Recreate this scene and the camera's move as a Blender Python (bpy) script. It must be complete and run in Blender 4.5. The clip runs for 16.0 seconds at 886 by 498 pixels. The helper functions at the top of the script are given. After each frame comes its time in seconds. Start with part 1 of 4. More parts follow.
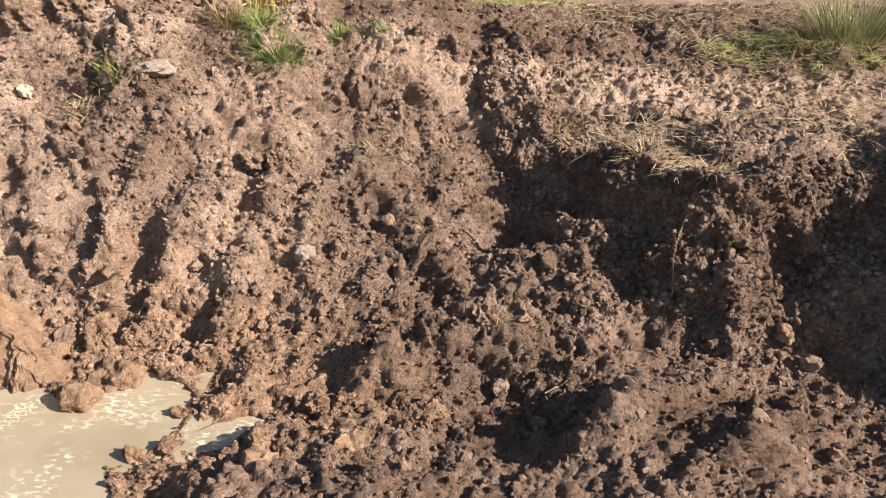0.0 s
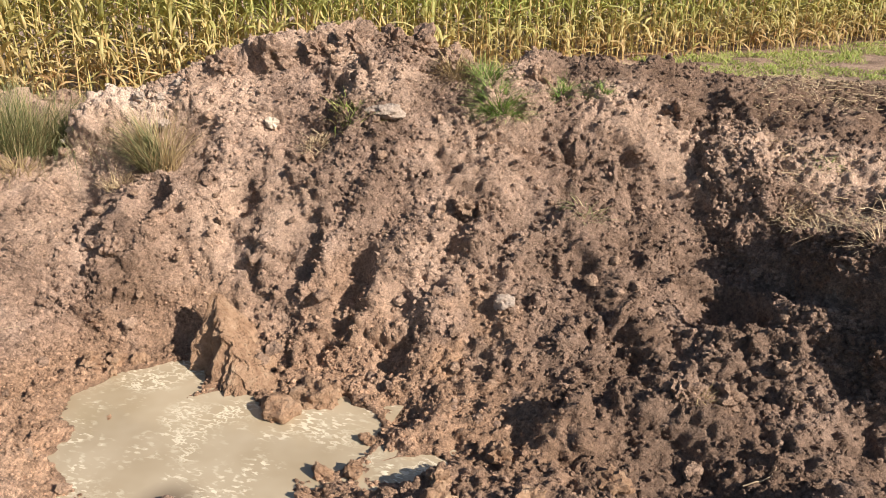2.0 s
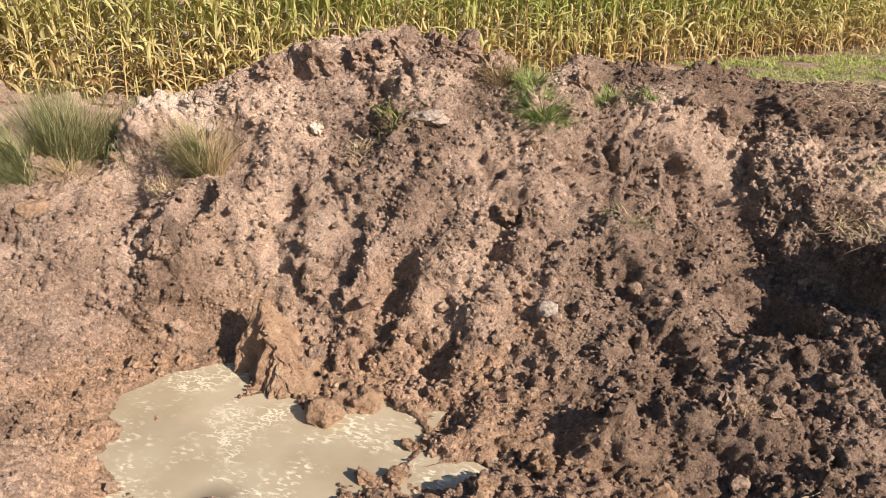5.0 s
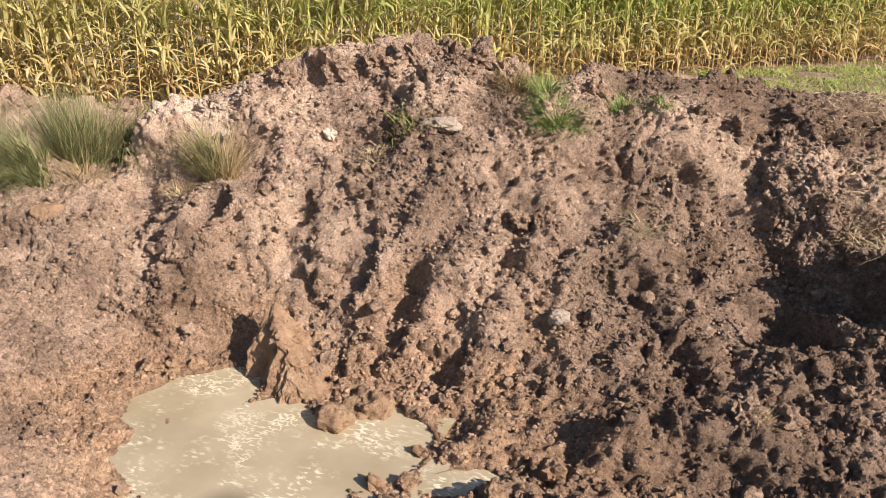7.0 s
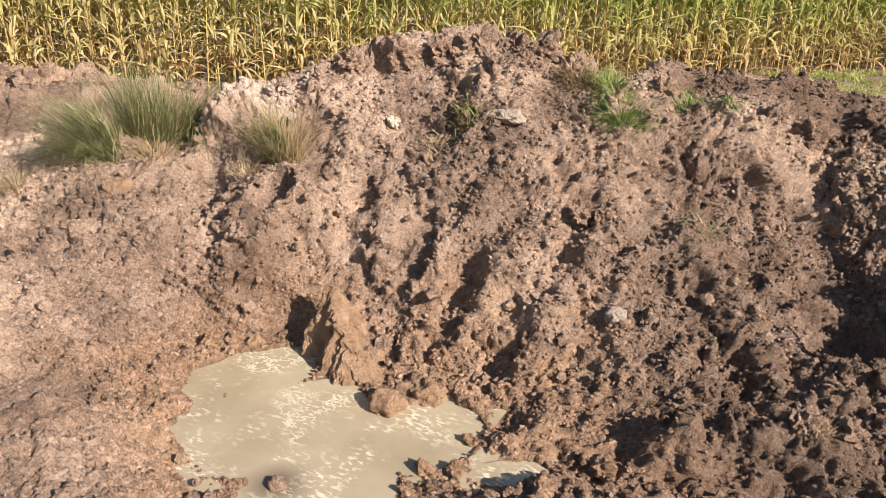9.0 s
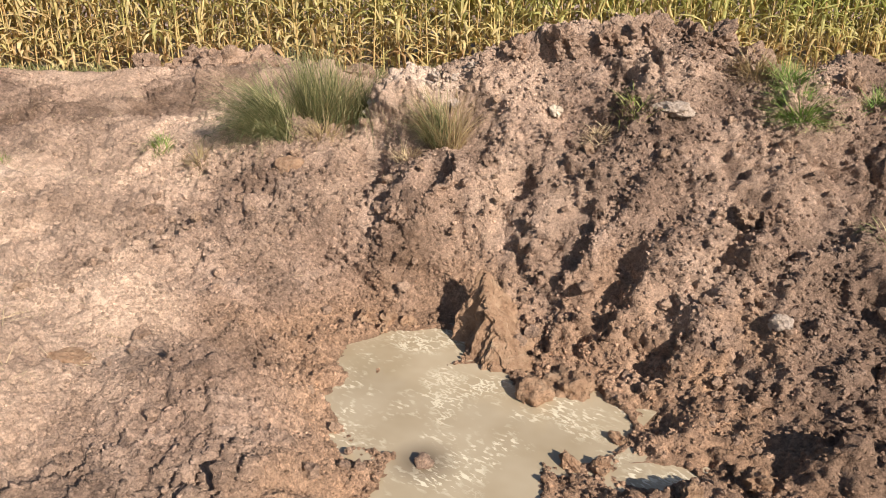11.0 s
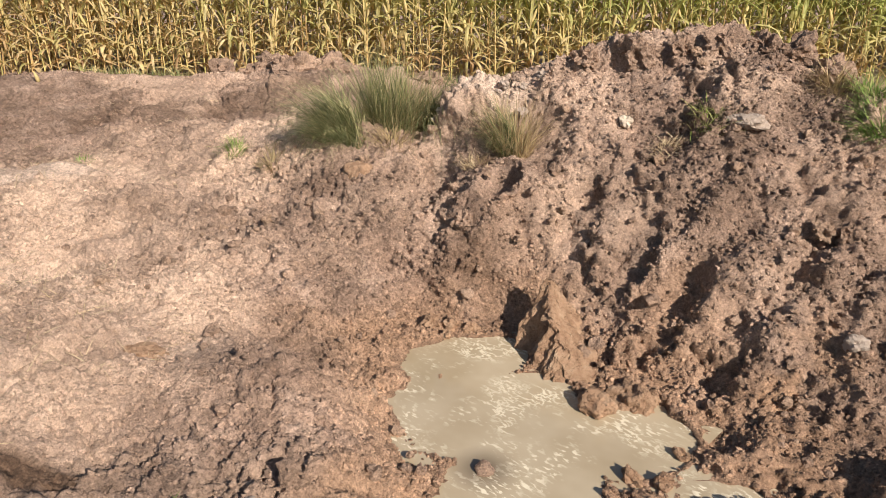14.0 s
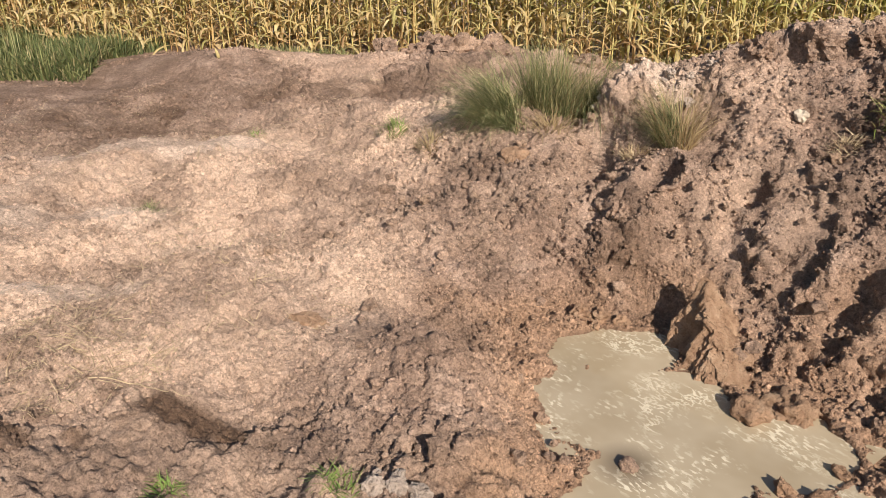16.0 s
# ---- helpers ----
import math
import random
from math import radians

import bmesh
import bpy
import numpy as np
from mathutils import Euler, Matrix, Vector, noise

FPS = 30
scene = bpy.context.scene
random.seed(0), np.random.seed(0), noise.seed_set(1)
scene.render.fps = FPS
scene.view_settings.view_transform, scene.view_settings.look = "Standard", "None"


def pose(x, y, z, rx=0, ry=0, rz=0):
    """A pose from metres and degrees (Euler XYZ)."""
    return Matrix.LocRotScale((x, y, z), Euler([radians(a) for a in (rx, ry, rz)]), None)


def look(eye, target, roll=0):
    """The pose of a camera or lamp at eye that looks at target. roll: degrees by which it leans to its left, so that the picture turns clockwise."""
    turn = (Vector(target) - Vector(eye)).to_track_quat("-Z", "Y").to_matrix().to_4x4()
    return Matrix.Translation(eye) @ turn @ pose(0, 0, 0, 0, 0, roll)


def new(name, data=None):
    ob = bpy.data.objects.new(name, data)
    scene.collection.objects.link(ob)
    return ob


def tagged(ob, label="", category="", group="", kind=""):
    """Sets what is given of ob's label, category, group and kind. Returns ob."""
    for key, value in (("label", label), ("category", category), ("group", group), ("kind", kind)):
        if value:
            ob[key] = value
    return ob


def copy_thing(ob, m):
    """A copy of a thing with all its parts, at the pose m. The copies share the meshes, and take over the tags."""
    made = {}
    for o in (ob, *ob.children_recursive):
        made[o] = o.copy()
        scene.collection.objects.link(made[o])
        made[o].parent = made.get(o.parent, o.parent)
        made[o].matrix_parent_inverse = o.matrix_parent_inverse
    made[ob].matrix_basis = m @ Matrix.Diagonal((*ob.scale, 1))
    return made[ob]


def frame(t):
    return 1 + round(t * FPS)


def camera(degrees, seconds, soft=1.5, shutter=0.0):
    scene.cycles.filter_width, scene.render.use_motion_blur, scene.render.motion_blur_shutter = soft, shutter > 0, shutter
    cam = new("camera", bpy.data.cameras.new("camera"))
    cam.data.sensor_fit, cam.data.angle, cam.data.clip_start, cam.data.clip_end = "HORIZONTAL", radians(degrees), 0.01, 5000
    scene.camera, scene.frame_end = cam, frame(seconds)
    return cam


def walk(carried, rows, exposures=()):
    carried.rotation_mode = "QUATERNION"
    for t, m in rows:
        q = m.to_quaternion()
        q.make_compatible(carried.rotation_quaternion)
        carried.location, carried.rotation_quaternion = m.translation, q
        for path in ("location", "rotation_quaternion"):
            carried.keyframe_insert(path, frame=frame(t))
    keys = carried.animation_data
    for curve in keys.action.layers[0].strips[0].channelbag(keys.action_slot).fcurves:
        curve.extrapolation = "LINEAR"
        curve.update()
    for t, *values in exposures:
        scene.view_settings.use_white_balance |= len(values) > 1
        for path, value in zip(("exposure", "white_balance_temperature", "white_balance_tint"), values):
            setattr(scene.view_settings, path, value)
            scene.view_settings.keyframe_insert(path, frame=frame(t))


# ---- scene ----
cam = camera(58.0, 16.0, 0.55)
PATH = [
    (0, (0.000, 0.000, 3.180), (-0.362, 3.550, 1.372), -1.17),
    (0.5, (-0.016, -0.020, 3.179), (-0.549, 3.543, 1.441), -0.49),
    (1, (-0.058, -0.013, 3.169), (-0.980, 3.518, 1.532), -0.14),
    (1.5, (-0.087, -0.020, 3.167), (-1.274, 3.464, 1.602), 0.07),
    (2, (-0.108, -0.026, 3.163), (-1.399, 3.433, 1.622), -0.18),
    (2.5, (-0.135, -0.034, 3.171), (-1.471, 3.407, 1.630), -0.26),
    (3, (-0.140, -0.037, 3.177), (-1.519, 3.388, 1.638), -0.37),
    (3.5, (-0.146, -0.035, 3.174), (-1.552, 3.377, 1.631), -0.52),
    (4, (-0.141, -0.041, 3.173), (-1.567, 3.363, 1.630), -0.64),
    (4.5, (-0.150, -0.043, 3.183), (-1.591, 3.358, 1.648), -0.58),
    (5, (-0.161, -0.041, 3.184), (-1.620, 3.358, 1.660), -0.65),
    (7.5, (-0.179, -0.053, 3.182), (-1.694, 3.336, 1.693), -0.31),
    (8, (-0.179, -0.059, 3.187), (-1.704, 3.326, 1.698), -0.25),
    (8.5, (-0.188, -0.069, 3.184), (-1.753, 3.292, 1.682), 0.48),
    (9, (-0.222, -0.103, 3.182), (-1.948, 3.164, 1.651), 0.97),
    (9.5, (-0.246, -0.110, 3.170), (-2.234, 2.988, 1.603), 0.38),
    (10, (-0.265, -0.130, 3.180), (-2.415, 2.845, 1.592), 0.23),
    (12.5, (-0.285, -0.161, 3.200), (-2.709, 2.607, 1.632), -0.54),
    (13, (-0.291, -0.174, 3.201), (-2.752, 2.569, 1.645), -0.63),
    (13.5, (-0.288, -0.181, 3.202), (-2.790, 2.528, 1.653), -0.54),
    (14, (-0.293, -0.194, 3.209), (-2.843, 2.462, 1.646), -0.19),
    (14.5, (-0.300, -0.222, 3.238), (-2.973, 2.287, 1.637), 0.03),
    (15, (-0.317, -0.246, 3.269), (-3.117, 2.082, 1.612), -0.27),
    (15.5, (-0.320, -0.263, 3.284), (-3.233, 1.923, 1.630), -1.01),
    (16, (-0.324, -0.277, 3.293), (-3.308, 1.812, 1.639), -1.30),
]
walk(cam, [(t, look(eye, target, roll)) for t, eye, target, roll in PATH],
     [(0.0, 0.99), (2.0, 0.82), (9.0, 0.82), (10.2, 0.72), (12.5, 0.67), (14.0, 0.61), (16.0, 0.525)])

# ---- light: clear late-summer sky, sun to the side ----
SUN_TO = Vector((0.94, -0.25, 0.0)).normalized()
SUN_HIGH = radians(32)
world = bpy.data.worlds.new("world")
scene.world = world
world.use_nodes = True
wn = world.node_tree.nodes
sky = wn.new("ShaderNodeTexSky")
sky.sky_type, sky.sun_disc = "NISHITA", False
sky.sun_elevation = SUN_HIGH
sky.sun_rotation = math.atan2(SUN_TO.x, SUN_TO.y)
wn["Background"].inputs[1].default_value = 0.065
world.node_tree.links.new(sky.outputs[0], wn["Background"].inputs[0])
sun = new("sun", bpy.data.lights.new("sun", "SUN"))
sun.data.energy, sun.data.angle, sun.data.color = 5.0, radians(0.53), (1.0, 0.915, 0.82)
ray = Vector((SUN_TO.x * math.cos(SUN_HIGH), SUN_TO.y * math.cos(SUN_HIGH), math.sin(SUN_HIGH)))
sun.matrix_world = Matrix.Translation((6, 6, 12)) @ ray.to_track_quat("Z", "Y").to_matrix().to_4x4()


# ---- helpers of this scene ----
def mesh_of(name, verts, faces, material, smooth=True):
    me = bpy.data.meshes.new(name)
    me.from_pydata(verts.tolist() if hasattr(verts, "tolist") else verts, [], faces.tolist() if hasattr(faces, "tolist") else faces)
    me.materials.append(material)
    if smooth:
        me.shade_smooth()
    return me


def rng(seed):
    return np.random.RandomState(seed)


def hash2(i, j, s):
    v = np.sin(i * 127.1 + j * 311.7 + s * 74.7) * 43758.5453
    return v - np.floor(v)


def vnoise(x, y, s=0):
    """Smooth value noise, -1 to 1."""
    i, j = np.floor(x), np.floor(y)
    u, v = x - i, y - j
    u, v = u * u * u * (u * (u * 6 - 15) + 10), v * v * v * (v * (v * 6 - 15) + 10)
    a, b = hash2(i, j, s), hash2(i + 1, j, s)
    c, d = hash2(i, j + 1, s), hash2(i + 1, j + 1, s)
    return 2 * (a + (b - a) * u + (c - a) * v + (a - b - c + d) * u * v) - 1


def fbm(x, y, octaves=4, s=0):
    out, amp = 0, 1.0
    for k in range(octaves):
        out = out + amp * vnoise(x * 2.03**k + 17 * k, y * 2.03**k - 9 * k, s + k)
        amp *= 0.5
    return out


def lumps(x, y, size, s=0):
    """Rounded, overlapping crumbs of soil of about that size, 0 to 1."""
    x, y = x / size, y / size
    i0, j0 = np.floor(x), np.floor(y)
    best = np.zeros_like(x)
    for di in (-1, 0, 1):
        for dj in (-1, 0, 1):
            i, j = i0 + di, j0 + dj
            px, py = i + hash2(i, j, s), j + hash2(i, j, s + 3)
            r = 0.35 + 0.5 * hash2(i, j, s + 5)
            tall = 0.35 + 0.65 * hash2(i, j, s + 9)
            turn = hash2(i, j, s + 12) * 3.14
            dx, dy = x - px, y - py
            ex, ey = dx * np.cos(turn) + dy * np.sin(turn), (dy * np.cos(turn) - dx * np.sin(turn)) * 1.35
            q = 1 - (ex * ex + ey * ey) / (r * r)
            best = np.maximum(best, np.sqrt(np.clip(q, 0, 1)) * r * tall)
    return best


def step(a, b, x):
    t = np.clip((x - a) / (b - a), 0, 1)
    return t * t * (3 - 2 * t)


def bump(x, y, cx, cy, rx, ry, turn=0.0):
    c, s = math.cos(radians(turn)), math.sin(radians(turn))
    dx, dy = x - cx, y - cy
    return np.exp(-(((dx * c + dy * s) / rx) ** 2 + ((dy * c - dx * s) / ry) ** 2))


def softmin(a, b, k):
    h = np.clip(0.5 + 0.5 * (b - a) / k, 0, 1)
    return b + (a - b) * h - k * h * (1 - h)


# ---- the shape of the ground ----
def basin(x, y):
    """Distance outside the two pools (negative inside), in metres."""
    wob = 0.055 * fbm(x * 3.1, y * 3.1, 3, 40)
    d = np.full_like(x, 9.0)
    for cx, cy, rx, ry, turn in ((-3.16, 3.42, 0.76, 0.56, 20), (-2.52, 3.80, 0.48, 0.46, 0), (-3.86, 3.80, 0.46, 0.32, 60),
                                 (-2.60, 2.85, 0.46, 0.66, 15), (-1.70, 3.66, 0.22, 0.125, 20)):
        c, s = math.cos(radians(turn)), math.sin(radians(turn))
        u, v = ((x - cx) * c + (y - cy) * s) / rx, ((y - cy) * c - (x - cx) * s) / ry
        d = np.minimum(d, (np.sqrt(u * u + v * v) - 1) * math.sqrt(rx * ry))
    return d + wob


def bank_edge(x, y):
    """How far inside the turf bench on the east side, in metres."""
    wob = 0.16 * fbm(x * 2.0, y * 2.0, 2, 60)
    d = (x - 0.16) * 0.88 + (y - 7.0) * 0.48
    e = (x - 1.4) * -0.53 + (y - 4.85) * 0.85
    return softmin(d, e, 0.2) + wob


def big_form(x, y):
    # dug slope that climbs from the pools to the spoil heap
    k = 0.46 + 0.36 * step(0.3, -3.4, x)
    y0 = 4.25 - 0.30 * step(-1.5, -3.2, x)
    s = np.maximum((y - y0) * k, 0.12)
    crest = 1.66 + 0.73 * bump(x, y * 0, -3.5, 0, 1.15, 9) + 0.10 * fbm(x * 1.4, y * 0.6, 3, 14)
    crest = crest * step(-6.4, -5.0, x) + 0.5 * (1 - step(-6.4, -5.0, x))
    yc = 6.75 + 0.55 * (x + 3.4) * step(-3.3, -4.2, x)
    heap = step(-1.9, -2.6, x)
    back = crest - np.maximum(y - yc - 0.1, 0) * 0.55 * heap + (1 - heap) * (0.27 * step(6.9, 7.6, y) - 0.28 * np.maximum(y - 7.9, 0))
    slope = softmin(s, back, 0.18)
    # trodden ground on the west side
    left = 0.50 + 0.56 * bump(x, y, -6.4, 5.15, 1.4, 1.0) + 0.25 * bump(x, y, -8.2, 5.2, 2.0, 1.6) + 0.10 * fbm(x * 0.7, y * 0.7, 2, 8)
    left = left + 0.45 * bump(x, y, -9.3, 7.6, 1.6, 0.9, 40)
    left = left + 0.16 * bump(x, y, -9.2, 2.85, 0.75, 0.32, 57) + 0.13 * bump(x, y, -7.6, 3.05, 0.5, 0.25, 50) + 0.15 * bump(x, y, -7.75, 4.55, 0.4, 0.25, 30)
    left = left + 0.05 * fbm(x * 1.6, y * 1.6, 3, 73)
    edge = -4.85 - 0.85 * step(4.5, 5.3, y) + 0.15 * fbm(x * 1.5, y * 1.5, 3, 16)
    w = step(-0.55, 0.55, x - edge) * (1 - step(2.9, 2.2, y) * step(-1.8, -2.6, x))
    h = left * (1 - w) + slope * w
    h = h + 0.46 * bump(x, y, -4.45, 4.85, 0.55, 0.36, -15) + 0.28 * bump(x, y, -4.75, 5.85, 0.5, 0.4) + 0.42 * bump(x, y, -5.55, 5.45, 0.42, 0.35)
    h = h + 0.30 * bump(x, y, -3.12, 4.36, 0.30, 0.24)
    # bench of old turf on the east side
    e = bank_edge(x, y)
    bench = 1.14 + 0.20 * np.clip(y - 6.6, 0, 2.3) - 0.30 * np.maximum(y - 9.0, 0)
    gully = step(7.6, 6.9, y) * step(5.3, 5.9, y)
    h = h - 0.22 * gully * np.exp(-(((e + 0.52) / 0.38) ** 2))
    h = h + 0.24 * step(6.1, 5.5, y) * step(4.3, 4.7, y) * np.exp(-(((e + 0.45) / 0.4) ** 2))
    t = step(-0.36, 0.05, e)
    h = h * (1 - t) + np.maximum(bench, h * (1 - step(0, 1.2, e)) + bench * step(0, 1.2, e)) * t
    # torn lip of the terrace above the slope, and a ploughed ridge behind it
    top = step(-2.0, -1.4, x) * step(0.9, 0.2, x)
    wave = y + 0.16 * fbm(x * 1.8, y * 0.7, 3, 115)
    h = h - top * 0.24 * step(5.75, 6.3, wave) * step(6.74, 6.42, wave)
    h = h + 0.07 * step(-2.2, -1.4, x) * step(7.25, 7.55, wave) * step(8.3, 7.9, y) * (0.6 + 0.5 * fbm(x * 2.2, y * 2.2, 3, 117))
    # washed-out holes in the bank below the rushes
    h = h - 0.30 * step(1.3, 0.5, np.hypot((x + 4.50) / 0.17, (y - 4.86) / 0.15)) - 0.14 * bump(x, y, -5.35, 4.95, 0.22, 0.10, -20) - 0.16 * step(1.3, 0.5, np.hypot((x + 3.82) / 0.13, (y - 5.22) / 0.1))
    # churned floor in front
    front = step(4.6, 3.6, y) * step(-2.4, -1.4, x)
    floor = 0.16 + 0.22 * bump(x, y, 1.1, 3.5, 0.8, 0.5, 30) + 0.16 * bump(x, y, -0.9, 3.0, 0.7, 0.3, 20) - 0.28 * step(1.25, 0.65, np.hypot((x + 0.30) / 0.52, (y - 3.95) / 0.27) + 0.25 * fbm(x * 3, y * 3, 2, 65))
    h = h * (1 - front) + floor * front
    h = h + 0.26 * bump(x, y, -0.15, 4.40, 0.50, 0.21, 8) + 0.18 * bump(x, y, -0.85, 4.2, 0.22, 0.14, 8) + 0.15 * bump(x, y, 0.55, 4.35, 0.4, 0.2, -10)
    # long ridges left by the bucket's teeth, and the trough beside them
    h = h + 0.17 * bump(x, y, 0.75, 3.75, 0.95, 0.16, 45) + 0.11 * bump(x, y, 1.25, 3.42, 0.8, 0.12, 38) - 0.12 * bump(x, y, 2.0, 4.12, 0.5, 0.22, 30)
    # a round pit and a burrow under the turf bank
    h = h - 0.27 * step(1.25, 0.6, np.hypot((x + 0.04) / 0.27, (y - 5.62) / 0.24) + 0.2 * fbm(x * 4, y * 4, 2, 61))
    h = h - 0.16 * step(1.3, 0.5, np.hypot((x - 1.36) / 0.24, (y - 4.92) / 0.17)) - 0.12 * bump(x, y, 0.75, 4.95, 0.25, 0.2)
    # the pools are cut in
    d = basin(x, y)
    cut = -0.03 + np.where(d < 0, d * 0.7, d * (0.75 + 0.35 * step(-3.2, -4.2, x)) + 3 * np.maximum(d - 0.55, 0) ** 2)
    h = softmin(h, cut, 0.10)
    h = h - 0.30 * bump(x, y, -3.93, 4.28, 0.24, 0.20, 0)
    h = np.where(d > 0.03, np.maximum(h, 0.02 + 0.25 * np.clip(d, 0, 0.3)), h)
    h = h - 0.03 * bump(x, y, -4.43, 0.74, 0.62, 0.12, 36)
    h = h - 0.16 * bump(x, y, -2.98, 1.62, 0.18, 0.14, 30)
    # the fields lie lower, the bank the camera stands on higher
    far = step(10.5, 15, np.hypot(x + 1.5, y - 1.0))
    h = h * (1 - far) + 0.42 * far
    h = h + 0.34 * bump(x, y, -13.6, 5.0, 2.6, 1.0, 41) + 0.30 * bump(x, y, -11.0, 8.0, 1.3, 0.7, 41)
    # unseen spoil mound, added beside the pit to throw shade on its east bank
    m = np.minimum(1.25 * bump(x, y, 4.15, 4.95, 0.75, 1.55, -6), 1)
    h = h * (1 - m) + (1.98 + 0.25 * fbm(x * 1.1, y * 1.1, 2, 63)) * m
    h = h + 1.15 * bump(x, y, -0.15, -0.5, 1.15, 1.0)
    return h


def dust(x, y):
    """Smooth pans of dust on the trodden ground, 0 to 1."""
    d = bump(x, y, -8.2, 0.95, 1.0, 0.26, 57) + bump(x, y, -6.5, 0.55, 0.95, 0.17, 52) + 0.9 * bump(x, y, -9.2, 2.85, 0.8, 0.3, 57) + 0.7 * bump(x, y, -10.2, 1.4, 1.2, 0.3, 60)
    return np.clip(step(0.25, 0.75, d + 0.25 * fbm(x * 2.3, y * 2.3, 3, 88)), 0, 1)


def roughness_of(x, y):
    """How churned the soil is, 0 to 1."""
    w = step(-5.8, -3.9, x - 0.35 * (y - 4.4))
    r = 0.74 + 0.26 * w
    r = r * (1 - 0.45 * step(0.15, 0.7, bank_edge(x, y)))
    r = r * (1 - 0.45 * step(-1.7, -1.1, x) * step(6.62, 6.8, y) * step(7.5, 7.2, y))
    r = r * (1 - 0.55 * step(-5.2, -6.4, x + 0.5 * fbm(x, y, 3, 98)) * step(3.2, 2.0, y + 0.5 * fbm(x * 0.8, y * 0.8, 3, 99)))
    r = r * (1 - 0.9 * step(10, 17, np.hypot(x + 1.5, y - 1)))
    r = r * (1 - 0.6 * dust(x, y)) * (1 - 0.32 * step(-2.3, -1.2, x) * step(5.3, 4.5, y))
    return r * (1 - 0.75 * bump(x, y, -3.45, 4.2, 0.3, 0.3)) * (1 - 0.4 * step(2.5, 1.3, y) * step(-2.7, -3.7, x)) * (1 - 0.4 * bump(x, y, -4.43, 0.74, 0.6, 0.12, 36))


def furrow(x, y, x0, y0, x1, y1, width):
    """A groove from one place to another: deep along its line, a ridge on its east side."""
    dx, dy = x1 - x0, y1 - y0
    ln = math.hypot(dx, dy)
    t = ((x - x0) * dx + (y - y0) * dy) / ln
    q = ((x - x0) * dy - (y - y0) * dx) / ln + 0.05 * fbm(x * 3, y * 3, 2, 33)
    ends = step(-0.18, 0.12, t) * step(ln + 0.18, ln - 0.12, t)
    return ends * (0.75 * np.exp(-(((q - 1.25 * width) / width) ** 2)) - np.exp(-((q / width) ** 2)))


FURROWS = ((-2.84, 4.30, -2.50, 5.45, 0.13), (-2.24, 4.50, -1.98, 5.70, 0.13), (-1.42, 4.60, -1.76, 5.25, 0.12), (-1.76, 5.25, -1.66, 5.75, 0.10),
           (-0.50, 4.80, -1.26, 5.76, 0.13), (-1.65, 6.0, -1.70, 6.6, 0.12), (-0.75, 5.9, -1.0, 6.7, 0.13), (-3.15, 4.9, -2.95, 5.6, 0.10))


def churn(x, y, h0):
    """How far clods and crumbs stand out of the smooth ground, along its normal."""
    v = y + 0.75 * h0
    wx, wy = x + 0.05 * fbm(x * 4, v * 4, 2, 20), v + 0.05 * fbm(x * 4, v * 4, 2, 25)
    r = roughness_of(x, y)
    dry = step(-0.02, 0.14, basin(x, y))
    # grooves drawn down the slope by a digger's bucket
    draw = sum(furrow(x, y, *f) for f in FURROWS)
    # where clods lie thick, and where the bucket left the earth smooth
    thick = step(-0.25, 0.65, fbm(x * 1.5, v * 1.5, 3, 54) - 0.7 * np.minimum(draw, 0))
    fine = 0.022 * np.abs(vnoise(wx * 13, wy * 13, 51)) + 0.022 * np.abs(vnoise(wx * 29, wy * 29, 52)) + 0.011 * vnoise(x * 52, v * 52, 53)
    fine = fine * step(0.45, 0.95, r)
    torn = np.abs(fbm(x * 2.6, v * 2.6, 4, 58))
    out = 0.075 * draw + dry * r * (0.08 * fbm(x * 1.7, v * 1.7, 3, 50) - 0.06 * (torn - 0.35) * step(1.2, 3.0, y) + thick * (0.09 * lumps(wx, wy, 0.27, 1) + 0.10 * lumps(wx, wy, 0.13, 2))
        + (0.3 + 0.7 * thick) * (0.08 * lumps(wx, wy, 0.07, 3) + 0.05 * lumps(wx, wy, 0.045, 4)) + 0.7 * fine - 0.085)
    flat = 1.0 * step(1.0, 0.6, r) * (1 - 0.7 * dust(x, y)) * dry * step(10, 7, np.hypot(x + 4, y - 3))
    return out + flat * (0.06 * fbm(x * 0.9, y * 0.9, 3, 70) + 0.028 * fbm(x * 4.1, y * 4.1, 4, 72) + 0.06 * lumps(wx, wy, 0.10, 6) + 0.035 * lumps(wx, wy, 0.055, 7) + 0.022 * vnoise(x * 17, y * 17, 74) + 0.012 * vnoise(x * 33, y * 33, 75))


def surface(x, y):
    """The points of the ground over x, y."""
    x, y = np.asarray(x, float), np.asarray(y, float)
    e = 0.06
    h = big_form(x, y)
    nx, ny = -(big_form(x + e, y) - big_form(x - e, y)) / (2 * e), -(big_form(x, y + e) - big_form(x, y - e)) / (2 * e)
    ln = np.sqrt(nx * nx + ny * ny + 1)
    c = churn(x, y, h)
    away = np.hypot(np.maximum(np.maximum(-13.2 - x, x - 3.5), 0), np.maximum(np.maximum(-0.5 - y, y - 8.2), 0))
    c = c * (0.12 + 0.88 * np.exp(-((away / 0.7) ** 2)))
    return np.stack([x + c * nx / ln, y + c * ny / ln, h + c / ln], -1)


def ground_height(x, y):
    return surface(x, y)[..., 2]


